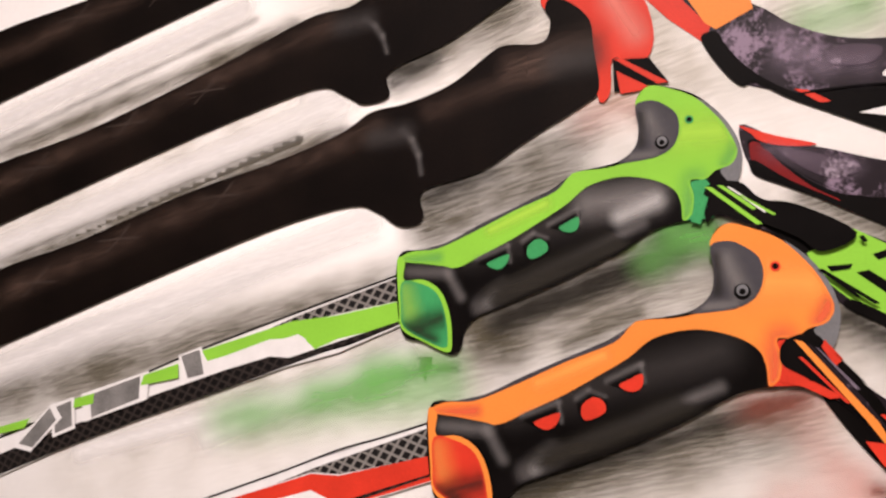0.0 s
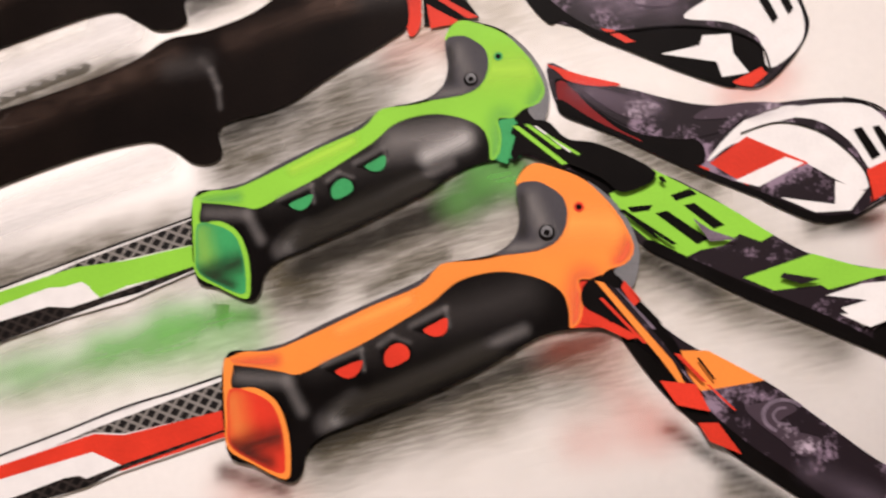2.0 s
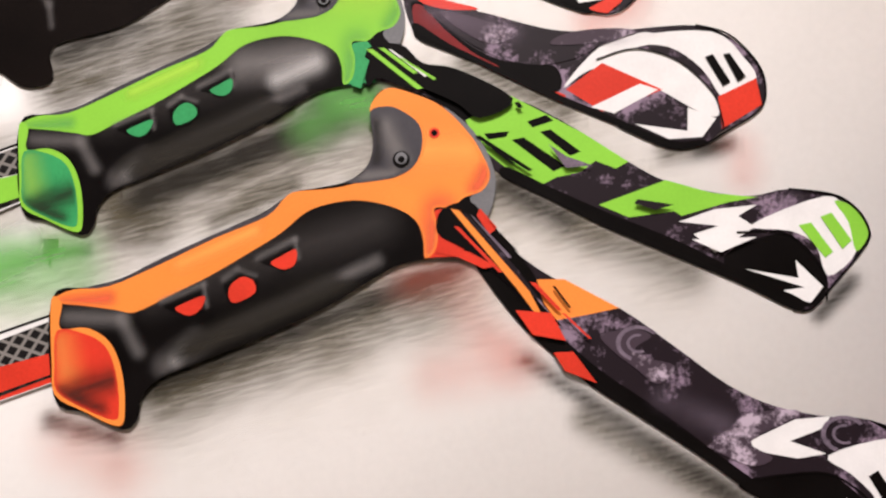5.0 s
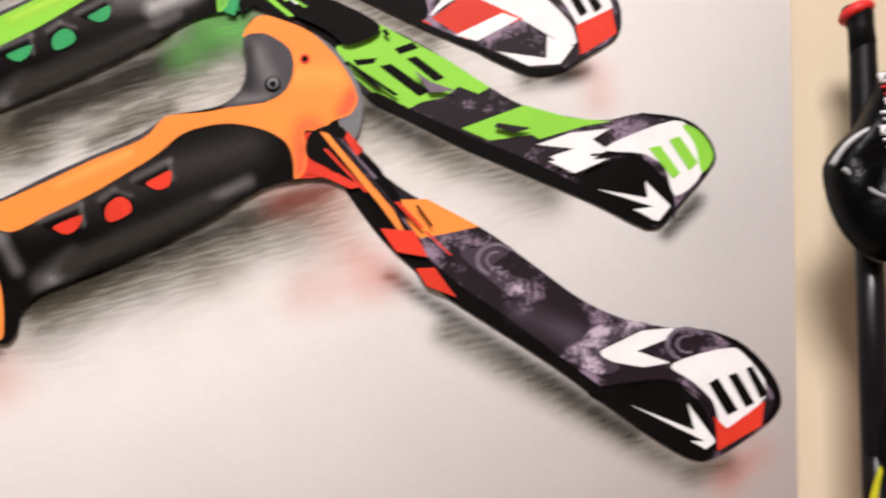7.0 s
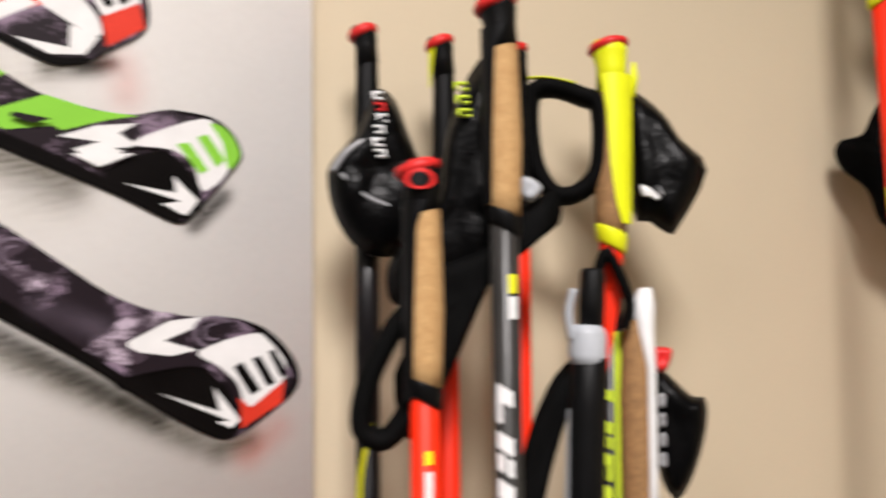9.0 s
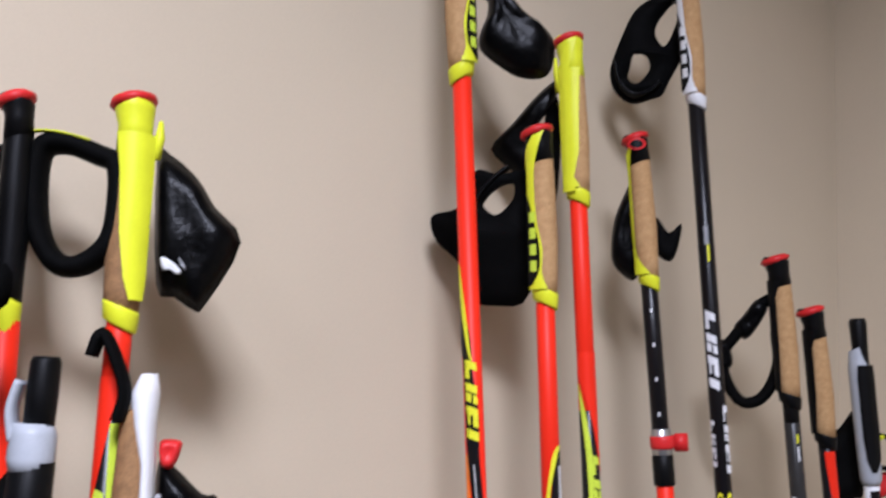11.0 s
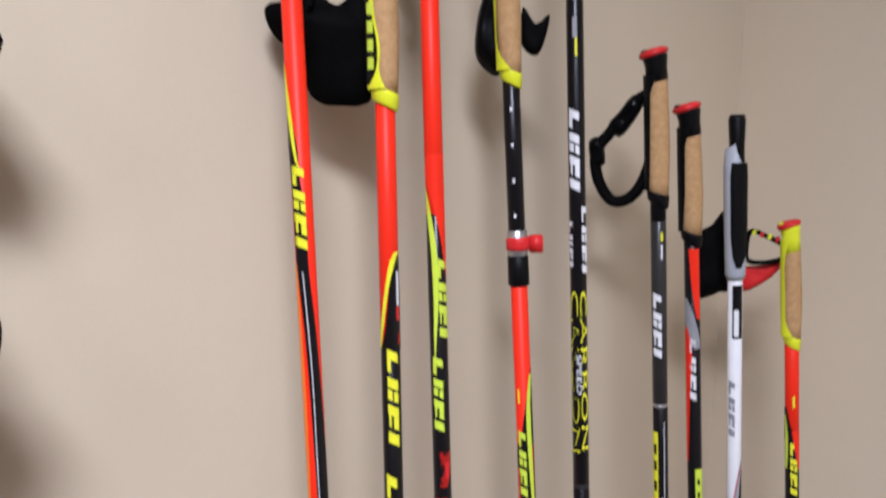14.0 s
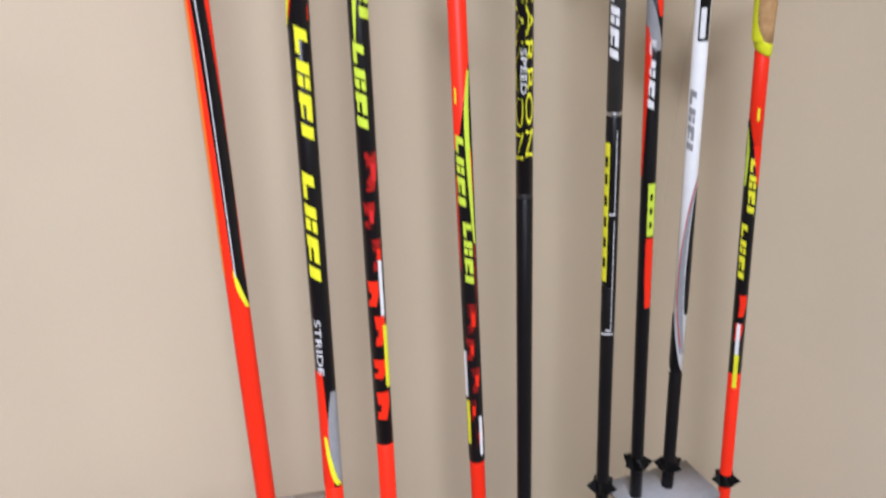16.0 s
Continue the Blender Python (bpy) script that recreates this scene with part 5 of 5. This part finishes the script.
swoosh(p, lean, YELLOW_INK, [(0.635, -0.95, -0.3), (0.47, -0.95, -0.3)], 0.0006)
for z in (0.62, 0.60, 0.575, 0.55, 0.525, 0.50):
    swoosh(p, lean, LACQUER, [(z, -0.8, -0.45), (z - 0.012, -0.8, -0.45)], 0.0009)
for a, b in ((0.648, 0.552), (0.545, 0.405)):
    swoosh(p, lean, WHITE_INK, [(a, 0.45, 0.52), (b, 0.45, 0.52)], 0.0006)
    swoosh(p, lean, WHITE_INK, [(b + 0.002, -0.2, 0.52), (b, -0.2, 0.52)], 0.0006)
swoosh(p, lean, WHITE_INK, [(0.402, -0.8, 0.8), (0.40, -0.8, 0.8)], 0.0006)
part("trigger_strap", band([(-4, 1372), (-24, 1366), (-50, 1336), (-68, 1312), (-66, 1280), (-50, 1256), (-26, 1264), (-9, 1298), (-8, 1334)], 0.018, 0.013, 0.01), FABRIC, p, "open black strap loop")
part("strap_buckle", pad([(-54, 1342), (-42, 1356), (-26, 1374), (-14, 1366), (-26, 1344), (-42, 1328)], 0.016, 0.008), LEATHER, p)
part("strap_buckle", pad([(-76, 1324), (-62, 1328), (-58, 1300), (-72, 1296)], 0.014, 0.008), LEATHER, p)

basket(p, 0.168, lean, 0.3)

# pole with red and black shaft
foot, lean = (1.6876, 0.4386), (-0.0812, 0.0469)
p = pole_at(foot, lean, RIGHT_EYE, "red and black ski pole with cork grip")
shaft(p, lean, [(FLOOR, 0.852, LACQUER), (0.852, 0.865, BLACK)])
grip(p, up(1.010, lean), up(0.980, lean), up(0.853, lean), BLACK, CORK, BLACK, side=-1, wide=0.0135)
part("grip_back", decal([(up(0.985, lean), -0.98, 0.05), (up(0.965, lean), -0.98, -0.35), (up(0.91, lean), -0.98, -0.4), (up(0.868, lean), -0.98, -0.6)], 0.0139, 0.0008), BLACK, p)
swoosh(p, lean, RED, [(0.848, -0.35, 0.9), (0.81, -0.1, 0.9), (0.78, 0.3, 0.9), (0.765, 0.6, 0.9)])
swoosh(p, lean, GREY_INK, [(0.79, -0.95, -0.6), (0.77, -0.95, 0.2), (0.745, -0.6, 0.8), (0.73, 0.2, 0.9)], 0.0005)
swoosh(p, lean, RED, [(0.755, -0.95, -0.6), (0.73, -0.95, -0.1), (0.68, -0.95, -0.4), (0.59, -0.95, -0.75)], 0.0005)
marked(p, lean, 0.742, 0.656, WHITE_INK, -0.4, 0.35)
swoosh(p, lean, LIME_INK, [(0.582, 0.1, 0.9), (0.518, 0.1, 0.9)], 0.0006)
for z in (0.57, 0.553, 0.536):
    swoosh(p, lean, LACQUER, [(z, 0.35, 0.65), (z - 0.008, 0.35, 0.65)], 0.0009)
swoosh(p, lean, RED, [(0.515, 0.05, 0.9), (0.47, 0.05, 0.9), (0.424, 0.2, 0.9)], 0.0006)

basket(p, 0.185, lean, 0.8)

# white pole with black foam handle
foot, lean = (1.7245, 0.4213), (-0.0529, 0.0520)
p = pole_at(foot, lean, RIGHT_EYE, "white ski pole with grey and black moulded grip")
shaft(p, lean, [(FLOOR, 0.315, LACQUER), (0.315, 0.81, WHITE)])
part("grip_body", loft([(up(0.806, lean), 0.0095, 0.0100, 0, 0, 0), (up(0.812, lean), 0.0118, 0.0122, 0, 0, 0), (up(0.83, lean), 0.0122, 0.0128, 0, 0, 0), (up(0.90, lean), 0.0128, 0.0130, -0.001, 0, 0), (up(0.94, lean), 0.0122, 0.0125, -0.002, 0, 0), (up(0.965, lean), 0.0090, 0.0105, -0.003, 0, 0.004)]), SILVER, p, "light grey grip shell")
part("grip_inlay", decal([(up(0.945, lean), -0.3, 0.9), (up(0.93, lean), -0.4, 0.95), (up(0.86, lean), -0.35, 0.95), (up(0.835, lean), -0.2, 0.85), (up(0.822, lean), 0.1, 0.5)], 0.0130, 0.0012), BLACK, p, "black rubber inlay")
part("head", loft([(up(0.94, lean), 0.0090, 0.0100, 0.001, 0, 0), (up(0.96, lean), 0.0086, 0.0100, 0.001, 0, 0), (up(0.995, lean), 0.0098, 0.0110, 0.001, 0, 0), (up(1.0, lean), 0.0080, 0.0090, 0.001, 0, 0)]), BLACK, p)
swoosh(p, lean, LACQUER, [(0.80, -0.3, 0.9), (0.735, -0.3, 0.9)], 0.0005)
swoosh(p, lean, WHITE_INK, [(0.77, -0.1, 0.5), (0.738, -0.1, 0.5)], 0.0009)
marked(p, lean, 0.68, 0.60, GREY_INK, -0.7, 0.1)
swoosh(p, lean, GREY_INK, [(0.58, 0.9, 0.98), (0.54, 0.1, 0.6), (0.49, -0.4, 0.3), (0.43, -0.5, 0.3), (0.38, -0.2, 0.6), (0.345, 0.3, 0.9)], 0.0005)
swoosh(p, lean, LACQUER, [(0.57, 0.93, 0.99), (0.53, 0.6, 0.99), (0.48, 0.4, 0.99), (0.43, 0.4, 0.99), (0.40, 0.6, 0.99)], 0.0007)
swoosh(p, lean, CAP_RED, [(0.575, 0.85, 0.95), (0.53, 0.0, 0.1), (0.47, -0.55, -0.45), (0.41, -0.5, -0.4), (0.355, 0.3, 0.45)], 0.0007)
swoosh(p, lean, LACQUER, [(0.40, -0.98, -0.8), (0.37, -0.98, -0.4), (0.33, -0.98, 0.4), (0.316, -0.6, 0.9)], 0.0009)
part("trigger_strap", pad([(-3, 1245), (-28, 1221), (-43, 1206), (-48, 1132), (-18, 1137), (-7, 1148)], 0.016, 0.03), FABRIC, p, "black glove strap")

basket(p, 0.165, lean, 0.1)

# short pole with yellow shell
foot, lean = (1.8027, 0.3701), (-0.0473, 0.0750)
p = pole_at(foot, lean, RIGHT_EYE, "short red and black ski pole with cork grip and yellow shell")
shaft(p, lean, [(FLOOR, 0.30, RED), (0.30, 0.60, LACQUER), (0.60, 0.725, RED)])
grip(p, up(0.873, lean), up(0.842, lean), up(0.717, lean), YELLOW, CORK, YELLOW, shell=YELLOW, side=-1, wide=0.012)
swoosh(p, lean, LACQUER, [(0.64, -0.98, -0.7), (0.615, -0.98, -0.1), (0.597, -0.98, 0.9)], 0.0005)
swoosh(p, lean, LIME_INK, [(0.63, -0.95, -0.8), (0.60, -0.85, -0.5), (0.56, -0.85, -0.6)], 0.0007)
swoosh(p, lean, RED, [(0.61, 0.0, 0.95), (0.585, 0.4, 0.95), (0.56, 0.8, 0.95)], 0.0006)
swoosh(p, lean, YELLOW_INK, [(0.655, 0.1, 0.4), (0.64, 0.1, 0.4)], 0.0006)
marked(p, lean, 0.594, 0.516, YELLOW_INK, -0.2, 0.7)
marked(p, lean, 0.51, 0.425, YELLOW_INK, -0.7, 0.1)
for a, b, lo, hi in ((0.415, 0.385, -0.2, 0.8), (0.375, 0.35, -0.5, 0.6)):
    swoosh(p, lean, RED, [(a, lo, hi), ((a + b) / 2, lo + 0.15, hi), (b, lo, hi - 0.3)], 0.0005)
swoosh(p, lean, WHITE_INK, [(0.375, -0.2, 0.3), (0.33, -0.2, 0.3)], 0.0008)
swoosh(p, lean, YELLOW_INK, [(0.33, -0.2, 0.4), (0.28, -0.2, 0.4)], 0.0008)
part("trigger_strap", band([(-2, 1190), (-13, 1199), (-31, 1209), (-49, 1214), (-54, 1185), (-49, 1176), (-30, 1175), (-11, 1180)], 0.014, 0.006, 0.012), FABRIC, p, "black strap with a red lining")
part("strap_lining", pad([(-62, 1165), (-34, 1170), (-10, 1176), (-25, 1154), (-60, 1135)], 0.008, 0.02), CAP_RED, p)
for k in range(4):
    part("strap_stud", pad([(-46 + 9 * k, 1216 - 3 * k), (-41 + 9 * k, 1217 - 3 * k), (-41 + 9 * k, 1211 - 3 * k), (-46 + 9 * k, 1210 - 3 * k)], 0.018, 0.012), YELLOW if k % 2 == 0 else CAP_RED, p)

basket(p, 0.125, lean, 0.5)

# left-hand group
foot, lean = (0.6343, 0.4819), (0.0016, 0.0846)
p = pole_at(foot, lean, LEFT_EYE, "black ski pole with rubber grip and large black glove strap")
shaft(p, lean, [(FLOOR, 0.84, LACQUER), (0.84, 0.97, LACQUER)])
grip(p, up(1.128, lean), up(1.105, lean), up(0.956, lean), BLACK, BLACK, SILVER, side=-1, wide=0.0095, collar_high=0.01)
swoosh(p, lean, YELLOW_INK, [(0.84, 0.2, 0.4), (0.82, -0.5, -0.1), (0.79, -0.9, -0.5), (0.7, -0.95, -0.6)], 0.0006)
mitt = part("glove_strap", pad([(6, 1431), (18, 1424), (27, 1402), (37, 1369), (33, 1324), (16, 1310), (-7, 1315), (-22, 1334), (-29, 1359), (-27, 1376), (-10, 1397), (-2, 1414)], 0.03, -0.02, rim=0.25), LEATHER, p, "large black glove strap with pale lettering")
for k, (x, z) in enumerate(((5, 1421), (7, 1413), (8, 1405), (6, 1397), (5, 1388), (7, 1380))):
    mat = CAP_RED if k == 1 else WHITE_INK
    for dx, dz, wide, high in ((-0.5, 2.4, 8, 1.6), (-2.6 + k % 2 * 5, 0, 2.2, 5), (0.6, -1.9, 7, 1.5)):
        part("mark", box((x + dx - wide / 2) / 1000, -0.0372, (z + dz - high / 2) / 1000, (x + dx + wide / 2) / 1000, -0.034, (z + dz + high / 2) / 1000), mat, mitt)
part("piping", band([(2, 1392), (-8, 1388), (-18, 1380), (-26, 1368)], 0.003, 0.004, -0.033, False), GREY_INK, mitt)
part("piping", band([(-20, 1366), (-5, 1352), (10, 1345), (25, 1342)], 0.003, 0.003, -0.034, False), GREY_INK, mitt)

foot, lean = (0.6968, 0.4863), (-0.0022, 0.0744)
p = pole_at(foot, lean, LEFT_EYE, "red ski pole with black grip and yellow trim")
shaft(p, lean, [(FLOOR, 0.97, RED)])
grip(p, up(1.124, lean), up(1.10, lean), up(0.96, lean), BLACK, BLACK, YELLOW, side=-1, wide=0.0095)
part("grip_trim", decal([(up(1.116, lean), -0.98, -0.6), (up(1.10, lean), -0.98, -0.75), (up(1.085, lean), -0.98, -0.9)], 0.0105, 0.0012), YELLOW, p)

foot, lean = (0.6437, 0.3912), (-0.0010, 0.0779)
p = pole_at(foot, lean, LEFT_EYE, "red ski pole with long cork grip and black strap")
shaft(p, lean, [(FLOOR, 0.88, RED)], 0.0068, 0.0088)
grip(p, up(1.015, lean), up(0.989, lean), up(0.868, lean), BLACK, CORK, BLACK, side=-1, wide=0.0125, collar_high=0.012, ring=True)
part("grip_back", decal([(up(0.99, lean), -0.98, 0.1), (up(0.975, lean), -0.98, -0.35), (up(0.92, lean), -0.98, -0.5), (up(0.87, lean), -0.98, -0.6)], 0.0129, 0.0008), BLACK, p)
swoosh(p, lean, YELLOW_INK, [(0.840, -0.1, 0.4), (0.832, -0.1, 0.4)], 0.0006)
swoosh(p, lean, WHITE_INK, [(0.828, -0.1, 0.4), (0.79, -0.1, 0.4)], 0.0006)
part("trigger_strap", band([(-7, 1219), (-23, 1199), (-38, 1206), (-34, 1234), (-20, 1263), (-7, 1279)], 0.02, 0.014, 0.012, False), FABRIC, p)

foot, lean = (0.6994, 0.3944), (-0.0028, 0.0717)
p = pole_at(foot, lean, LEFT_EYE, "dark grey ski pole with white marks and long cork grip")
shaft(p, lean, [(FLOOR, 0.99, GREY_LACQUER)], 0.0068, 0.0092)
grip(p, up(1.126, lean), up(1.098, lean), up(0.974, lean), BLACK, CORK, BLACK, side=-1, wide=0.0125, collar_high=0.012)
part("grip_back", decal([(up(1.105, lean), -0.98, 0.1), (up(1.09, lean), -0.98, -0.35), (up(1.04, lean), -0.98, -0.5), (up(0.99, lean), -0.98, -0.6)], 0.0129, 0.0008), BLACK, p)
swoosh(p, lean, YELLOW_INK, [(0.946, 0.15, 0.7), (0.934, 0.15, 0.7)], 0.0009)
swoosh(p, lean, WHITE_INK, [(0.932, 0.15, 0.7), (0.918, 0.15, 0.7)], 0.0009)
word(p, (up(0.875, lean), up(0.76, lean)), WHITE_INK, 0.0090, -0.75, 0.3)
part("glove_strap", pad([(-36, 1396), (-20, 1439), (-2, 1451), (-1, 1379), (11, 1342), (13, 1333), (6, 1314), (-20, 1296), (-45, 1287), (-72, 1282), (-77, 1305), (-64, 1328), (-42, 1350)], 0.026, 0.03, rim=0.3), LEATHER, p, "bulky black glove strap")
part("strap_tail", pad([(-17, 1318), (6, 1339), (36, 1357), (38, 1334), (19, 1331), (1, 1312), (-16, 1279), (-34, 1239), (-52, 1204), (-66, 1197), (-72, 1237), (-56, 1264), (-62, 1286), (-51, 1306)], 0.014, 0.02, rim=0.3), FABRIC, p)
for x, z in ((-26, 1425), (-25, 1416), (-24, 1407)):
    for dx, dz, wide, high in ((0, 2.4, 9, 1.6), (-3.4, 0, 2, 4), (2.4, -1.6, 4, 1.5)):
        part("mark", box((x + dx - wide / 2) / 1000, 0.0105, (z + dz - high / 2) / 1000, (x + dx + wide / 2) / 1000, 0.0145, (z + dz + high / 2) / 1000), LIME_INK, p)
part("label_tag", pad([(-4, 1452), (4, 1455), (5, 1451), (-3, 1449)], 0.003, 0.0), WHITE, p)
part("lining", pad([(14, 1365), (26, 1358), (20, 1348), (12, 1352)], 0.008, 0.012), SILVER, p)

foot, lean = (0.7357, 0.4787), (0.0114, 0.0759)
p = pole_at(foot, lean, LEFT_EYE, "red ski pole with black grip and lime collar")
shaft(p, lean, [(FLOOR, 0.97, RED)], 0.0068, 0.0094)
grip(p, up(1.123, lean), up(1.098, lean), up(0.962, lean), BLACK, BLACK, YELLOW, side=-1, wide=0.0105, collar_high=0.024)

foot, lean = (0.7587, 0.4466), (0.0434, 0.0799)
p = pole_at(foot, lean, LEFT_EYE, "black and lime ski pole with bright yellow grip and black straps")
shaft(p, lean, [(FLOOR, 0.93, LACQUER), (0.93, 0.975, RED)])
grip(p, up(1.129, lean), up(1.095, lean), up(0.968, lean), YELLOW, CORK_DARK, YELLOW, side=-1, wide=0.0135)
part("trigger_shell", decal([(up(1.10, lean), -0.6, 0.98), (up(1.07, lean), -0.3, 0.98), (up(1.03, lean), -0.1, 0.98), (up(1.0, lean), 0.2, 0.98), (up(0.985, lean), 0.5, 0.95)], 0.0141, 0.0014), YELLOW, p, "yellow grip shell")
part("release_lever", loft([(up(1.085, lean), 0.003, 0.004, 0.0150, 0, 0), (up(1.10, lean), 0.0035, 0.004, 0.0165, 0, 0), (up(1.112, lean), 0.0015, 0.003, 0.0165, 0, 0)], 10), YELLOW, p)
swoosh(p, lean, RED, [(0.935, -0.98, 0.9), (0.91, -0.98, 0.3), (0.87, -0.98, -0.4), (0.85, -0.98, -0.8)], 0.0005)
swoosh(p, lean, LIME_INK, [(0.905, 0.2, 0.9), (0.86, 0.3, 0.9), (0.80, 0.4, 0.85), (0.72, 0.5, 0.7)], 0.0007)
marked(p, lean, 0.862, 0.77, LIME_INK, -0.7, 0.15)
part("trigger_strap", band([(-10, 1433), (-24, 1442), (-46, 1449), (-61, 1444), (-63, 1419), (-58, 1387), (-45, 1366), (-29, 1364), (-13, 1377), (-8, 1397)], 0.026, 0.015, 0.0), FABRIC, p, "black open strap loop")
part("strap_pad", pad([(-96, 1442), (-87, 1449), (-67, 1450), (-57, 1433), (-64, 1413), (-84, 1420)], 0.016, 0.005), FABRIC, p)
part("piping", band([(-78, 1452), (-60, 1455), (-45, 1454), (-28, 1450)], 0.006, 0.002, -0.008, False), YELLOW, p)
mitt = part("glove_strap", pad([(11, 1447), (21, 1450), (41, 1433), (54, 1413), (74, 1388), (52, 1342), (44, 1338), (30, 1347), (17, 1356)], 0.028, 0.02, rim=0.25), LEATHER, p, "black folded glove strap with a pale patch")
part("patch", pad([(22, 1373), (30, 1370), (37, 1363), (34, 1361), (29, 1364), (24, 1364)], 0.003, 0.0045), WHITE_INK, mitt)
part("patch", pad([(34, 1373), (38, 1369), (40, 1364), (37, 1366)], 0.003, 0.0045), GREY_INK, mitt)
part("patch", pad([(55, 1395), (64, 1388), (60, 1380), (52, 1388)], 0.003, 0.0085), GREY_INK, mitt)

foot, lean = (0.6845, 0.4000), (0.0565, 0.0661)
p = pole_at(foot, lean, LEFT_EYE, "black ski pole with grey plastic yoke grip")
shaft(p, lean, [(FLOOR, 0.80, LACQUER)])
part("grip_body", loft([(up(0.72, lean), 0.0090, 0.0095, 0, 0, 0), (up(0.74, lean), 0.0120, 0.0125, 0, 0, 0), (up(0.86, lean), 0.0122, 0.0130, 0, 0, 0), (up(0.893, lean), 0.0118, 0.0125, 0, 0, 0), (up(0.896, lean), 0.0090, 0.0100, 0, 0, 0)]), BLACK, p)
part("grip_trim", decal([(up(0.86, lean), -0.96, -0.86), (up(0.80, lean), -0.96, -0.78), (up(0.74, lean), -0.96, -0.78)], 0.0124, 0.0012), SILVER, p, "light grey side trim")
part("yoke", loft([(up(0.888, lean), 0.0118, 0.0125, 0, 0, 0), (up(0.895, lean), 0.0126, 0.0130, -0.001, 0, 0), (up(0.908, lean), 0.0122, 0.0125, -0.001, 0, 0), (up(0.914, lean), 0.0105, 0.0110, -0.002, 0, 0)]), SILVER, p, "light grey plastic yoke")
part("yoke_arm", band([(-11, int(up(0.905, lean) * 1000)), (-14, int(up(0.922, lean) * 1000)), (-11, int(up(0.938, lean) * 1000))], 0.016, 0.006, 0.0, False), SILVER, p)
part("head", loft([(up(0.905, lean), 0.0080, 0.0090, 0.001, 0, 0), (up(0.93, lean), 0.0085, 0.0095, 0.001, 0, 0), (up(0.948, lean), 0.0082, 0.0092, 0.001, 0, 0), (up(0.951, lean), 0.0070, 0.0080, 0.001, 0, 0)]), BLACK, p)
part("trigger_strap", pad([(-6, 1250), (-22, 1234), (-34, 1207), (-42, 1176), (-47, 1140), (-48, 1112), (-28, 1110), (-27, 1140), (-21, 1175), (-12, 1208), (-2, 1236)], 0.014, 0.012, rim=0.5), FABRIC, p)

foot, lean = (0.8066, 0.4330), (0.0165, 0.0768)
p = pole_at(foot, lean, LEFT_EYE, "ski pole with white and dark cork grip and black glove strap")
shaft(p, lean, [(FLOOR, 0.78, LACQUER)])
part("cork_body", loft([(up(0.765, lean), 0.0095, 0.0100, -0.004, 0, 0), (up(0.79, lean), 0.0115, 0.0120, -0.004, 0, 0), (up(0.86, lean), 0.0118, 0.0125, -0.004, 0, 0), (up(0.905, lean), 0.0100, 0.0110, -0.003, 0, 0), (up(0.915, lean), 0.0080, 0.0090, -0.002, 0, 0)]), CORK_DARK, p)
part("grip_shell", loft([(up(0.76, lean), 0.0060, 0.0110, 0.006, 0, 0), (up(0.80, lean), 0.0040, 0.0115, 0.0065, -0.001, 0), (up(0.88, lean), 0.0042, 0.0118, 0.0065, -0.001, 0), (up(0.905, lean), 0.0072, 0.0120, 0.003, -0.001, 0), (up(0.925, lean), 0.0092, 0.0120, 0.002, 0, 0), (up(0.938, lean), 0.0050, 0.0080, 0.004, 0, 0)]), WHITE, p, "white grip shell")
for k in range(4):
    z = up(0.862, lean) - 0.014 * k
    part("mark", pad([(12, int(z * 1000)), (16, int(z * 1000)), (16, int(z * 1000) - 9), (12, int(z * 1000) - 9)], 0.003, -0.004), GREY_INK, p)
part("trigger_loop", band([(-30, 1303), (-24, 1318), (-14, 1300), (-8, 1280), (-12, 1262)], 0.016, 0.008, -0.012, False), FABRIC, p)
part("glove_strap", pad([(8, 1234), (18, 1231), (37, 1213), (47, 1211), (48, 1192), (39, 1159), (26, 1137), (14, 1152), (7, 1196)], 0.024, 0.02, rim=0.3), LEATHER, p, "black glove strap")
part("strap_clip", pad([(9, 1247), (17, 1249), (24, 1246), (19, 1231), (11, 1231)], 0.012, 0.015), CAP_RED, p, "red strap clip")

# ---- rack that holds the right-hand row below ----
rack = new("display_rack")
rack.location = (1.20, 0.52, FLOOR)
tagged(rack, "low grey plastic display rack holding the poles", "rack")
plate = part("plate", box(-0.15, -0.045, 0.655, 0.06, 0.0, 0.666, 0.004), TRAY, rack)
plate.location, plate.rotation_euler = (-0.042, 0.036, 0.012), (0, 0, radians(-25.7))
for x, y in ((-0.04, 0.03), (0.02, 0.0)):
    part("post", tube(0.0, 0.668, 0.008, 0.008), TRAY, rack).location = (x - 0.05, y, 0)
card = part("price_card", box(-0.02, -0.036, 0.666, 0.02, -0.008, 0.669, 0.001), WHITE, rack, "small white card")
card.location, card.rotation_euler = (-0.042, 0.036, 0.012), (0, 0, radians(-25.7))
sticker = part("sticker", box(-0.05, -0.036, 0.666, -0.028, -0.012, 0.6685, 0.0008), SALMON, rack, "small pink sticker")
sticker.location, sticker.rotation_euler = (-0.042, 0.036, 0.012), (0, 0, radians(-25.7))
stool = new("pole_holder")
stool.location = (1.70, 0.425, FLOOR)
tagged(stool, "small grey plastic pole holder near the wall corner", "holder")
holder = part("plate", box(-0.085, -0.02, 0.468, 0.055, 0.06, 0.481, 0.004), GREY_INK, stool)
holder.rotation_euler = (0, 0, radians(-18))
part("post", tube(0.0, 0.469, 0.010, 0.010), SILVER, stool)
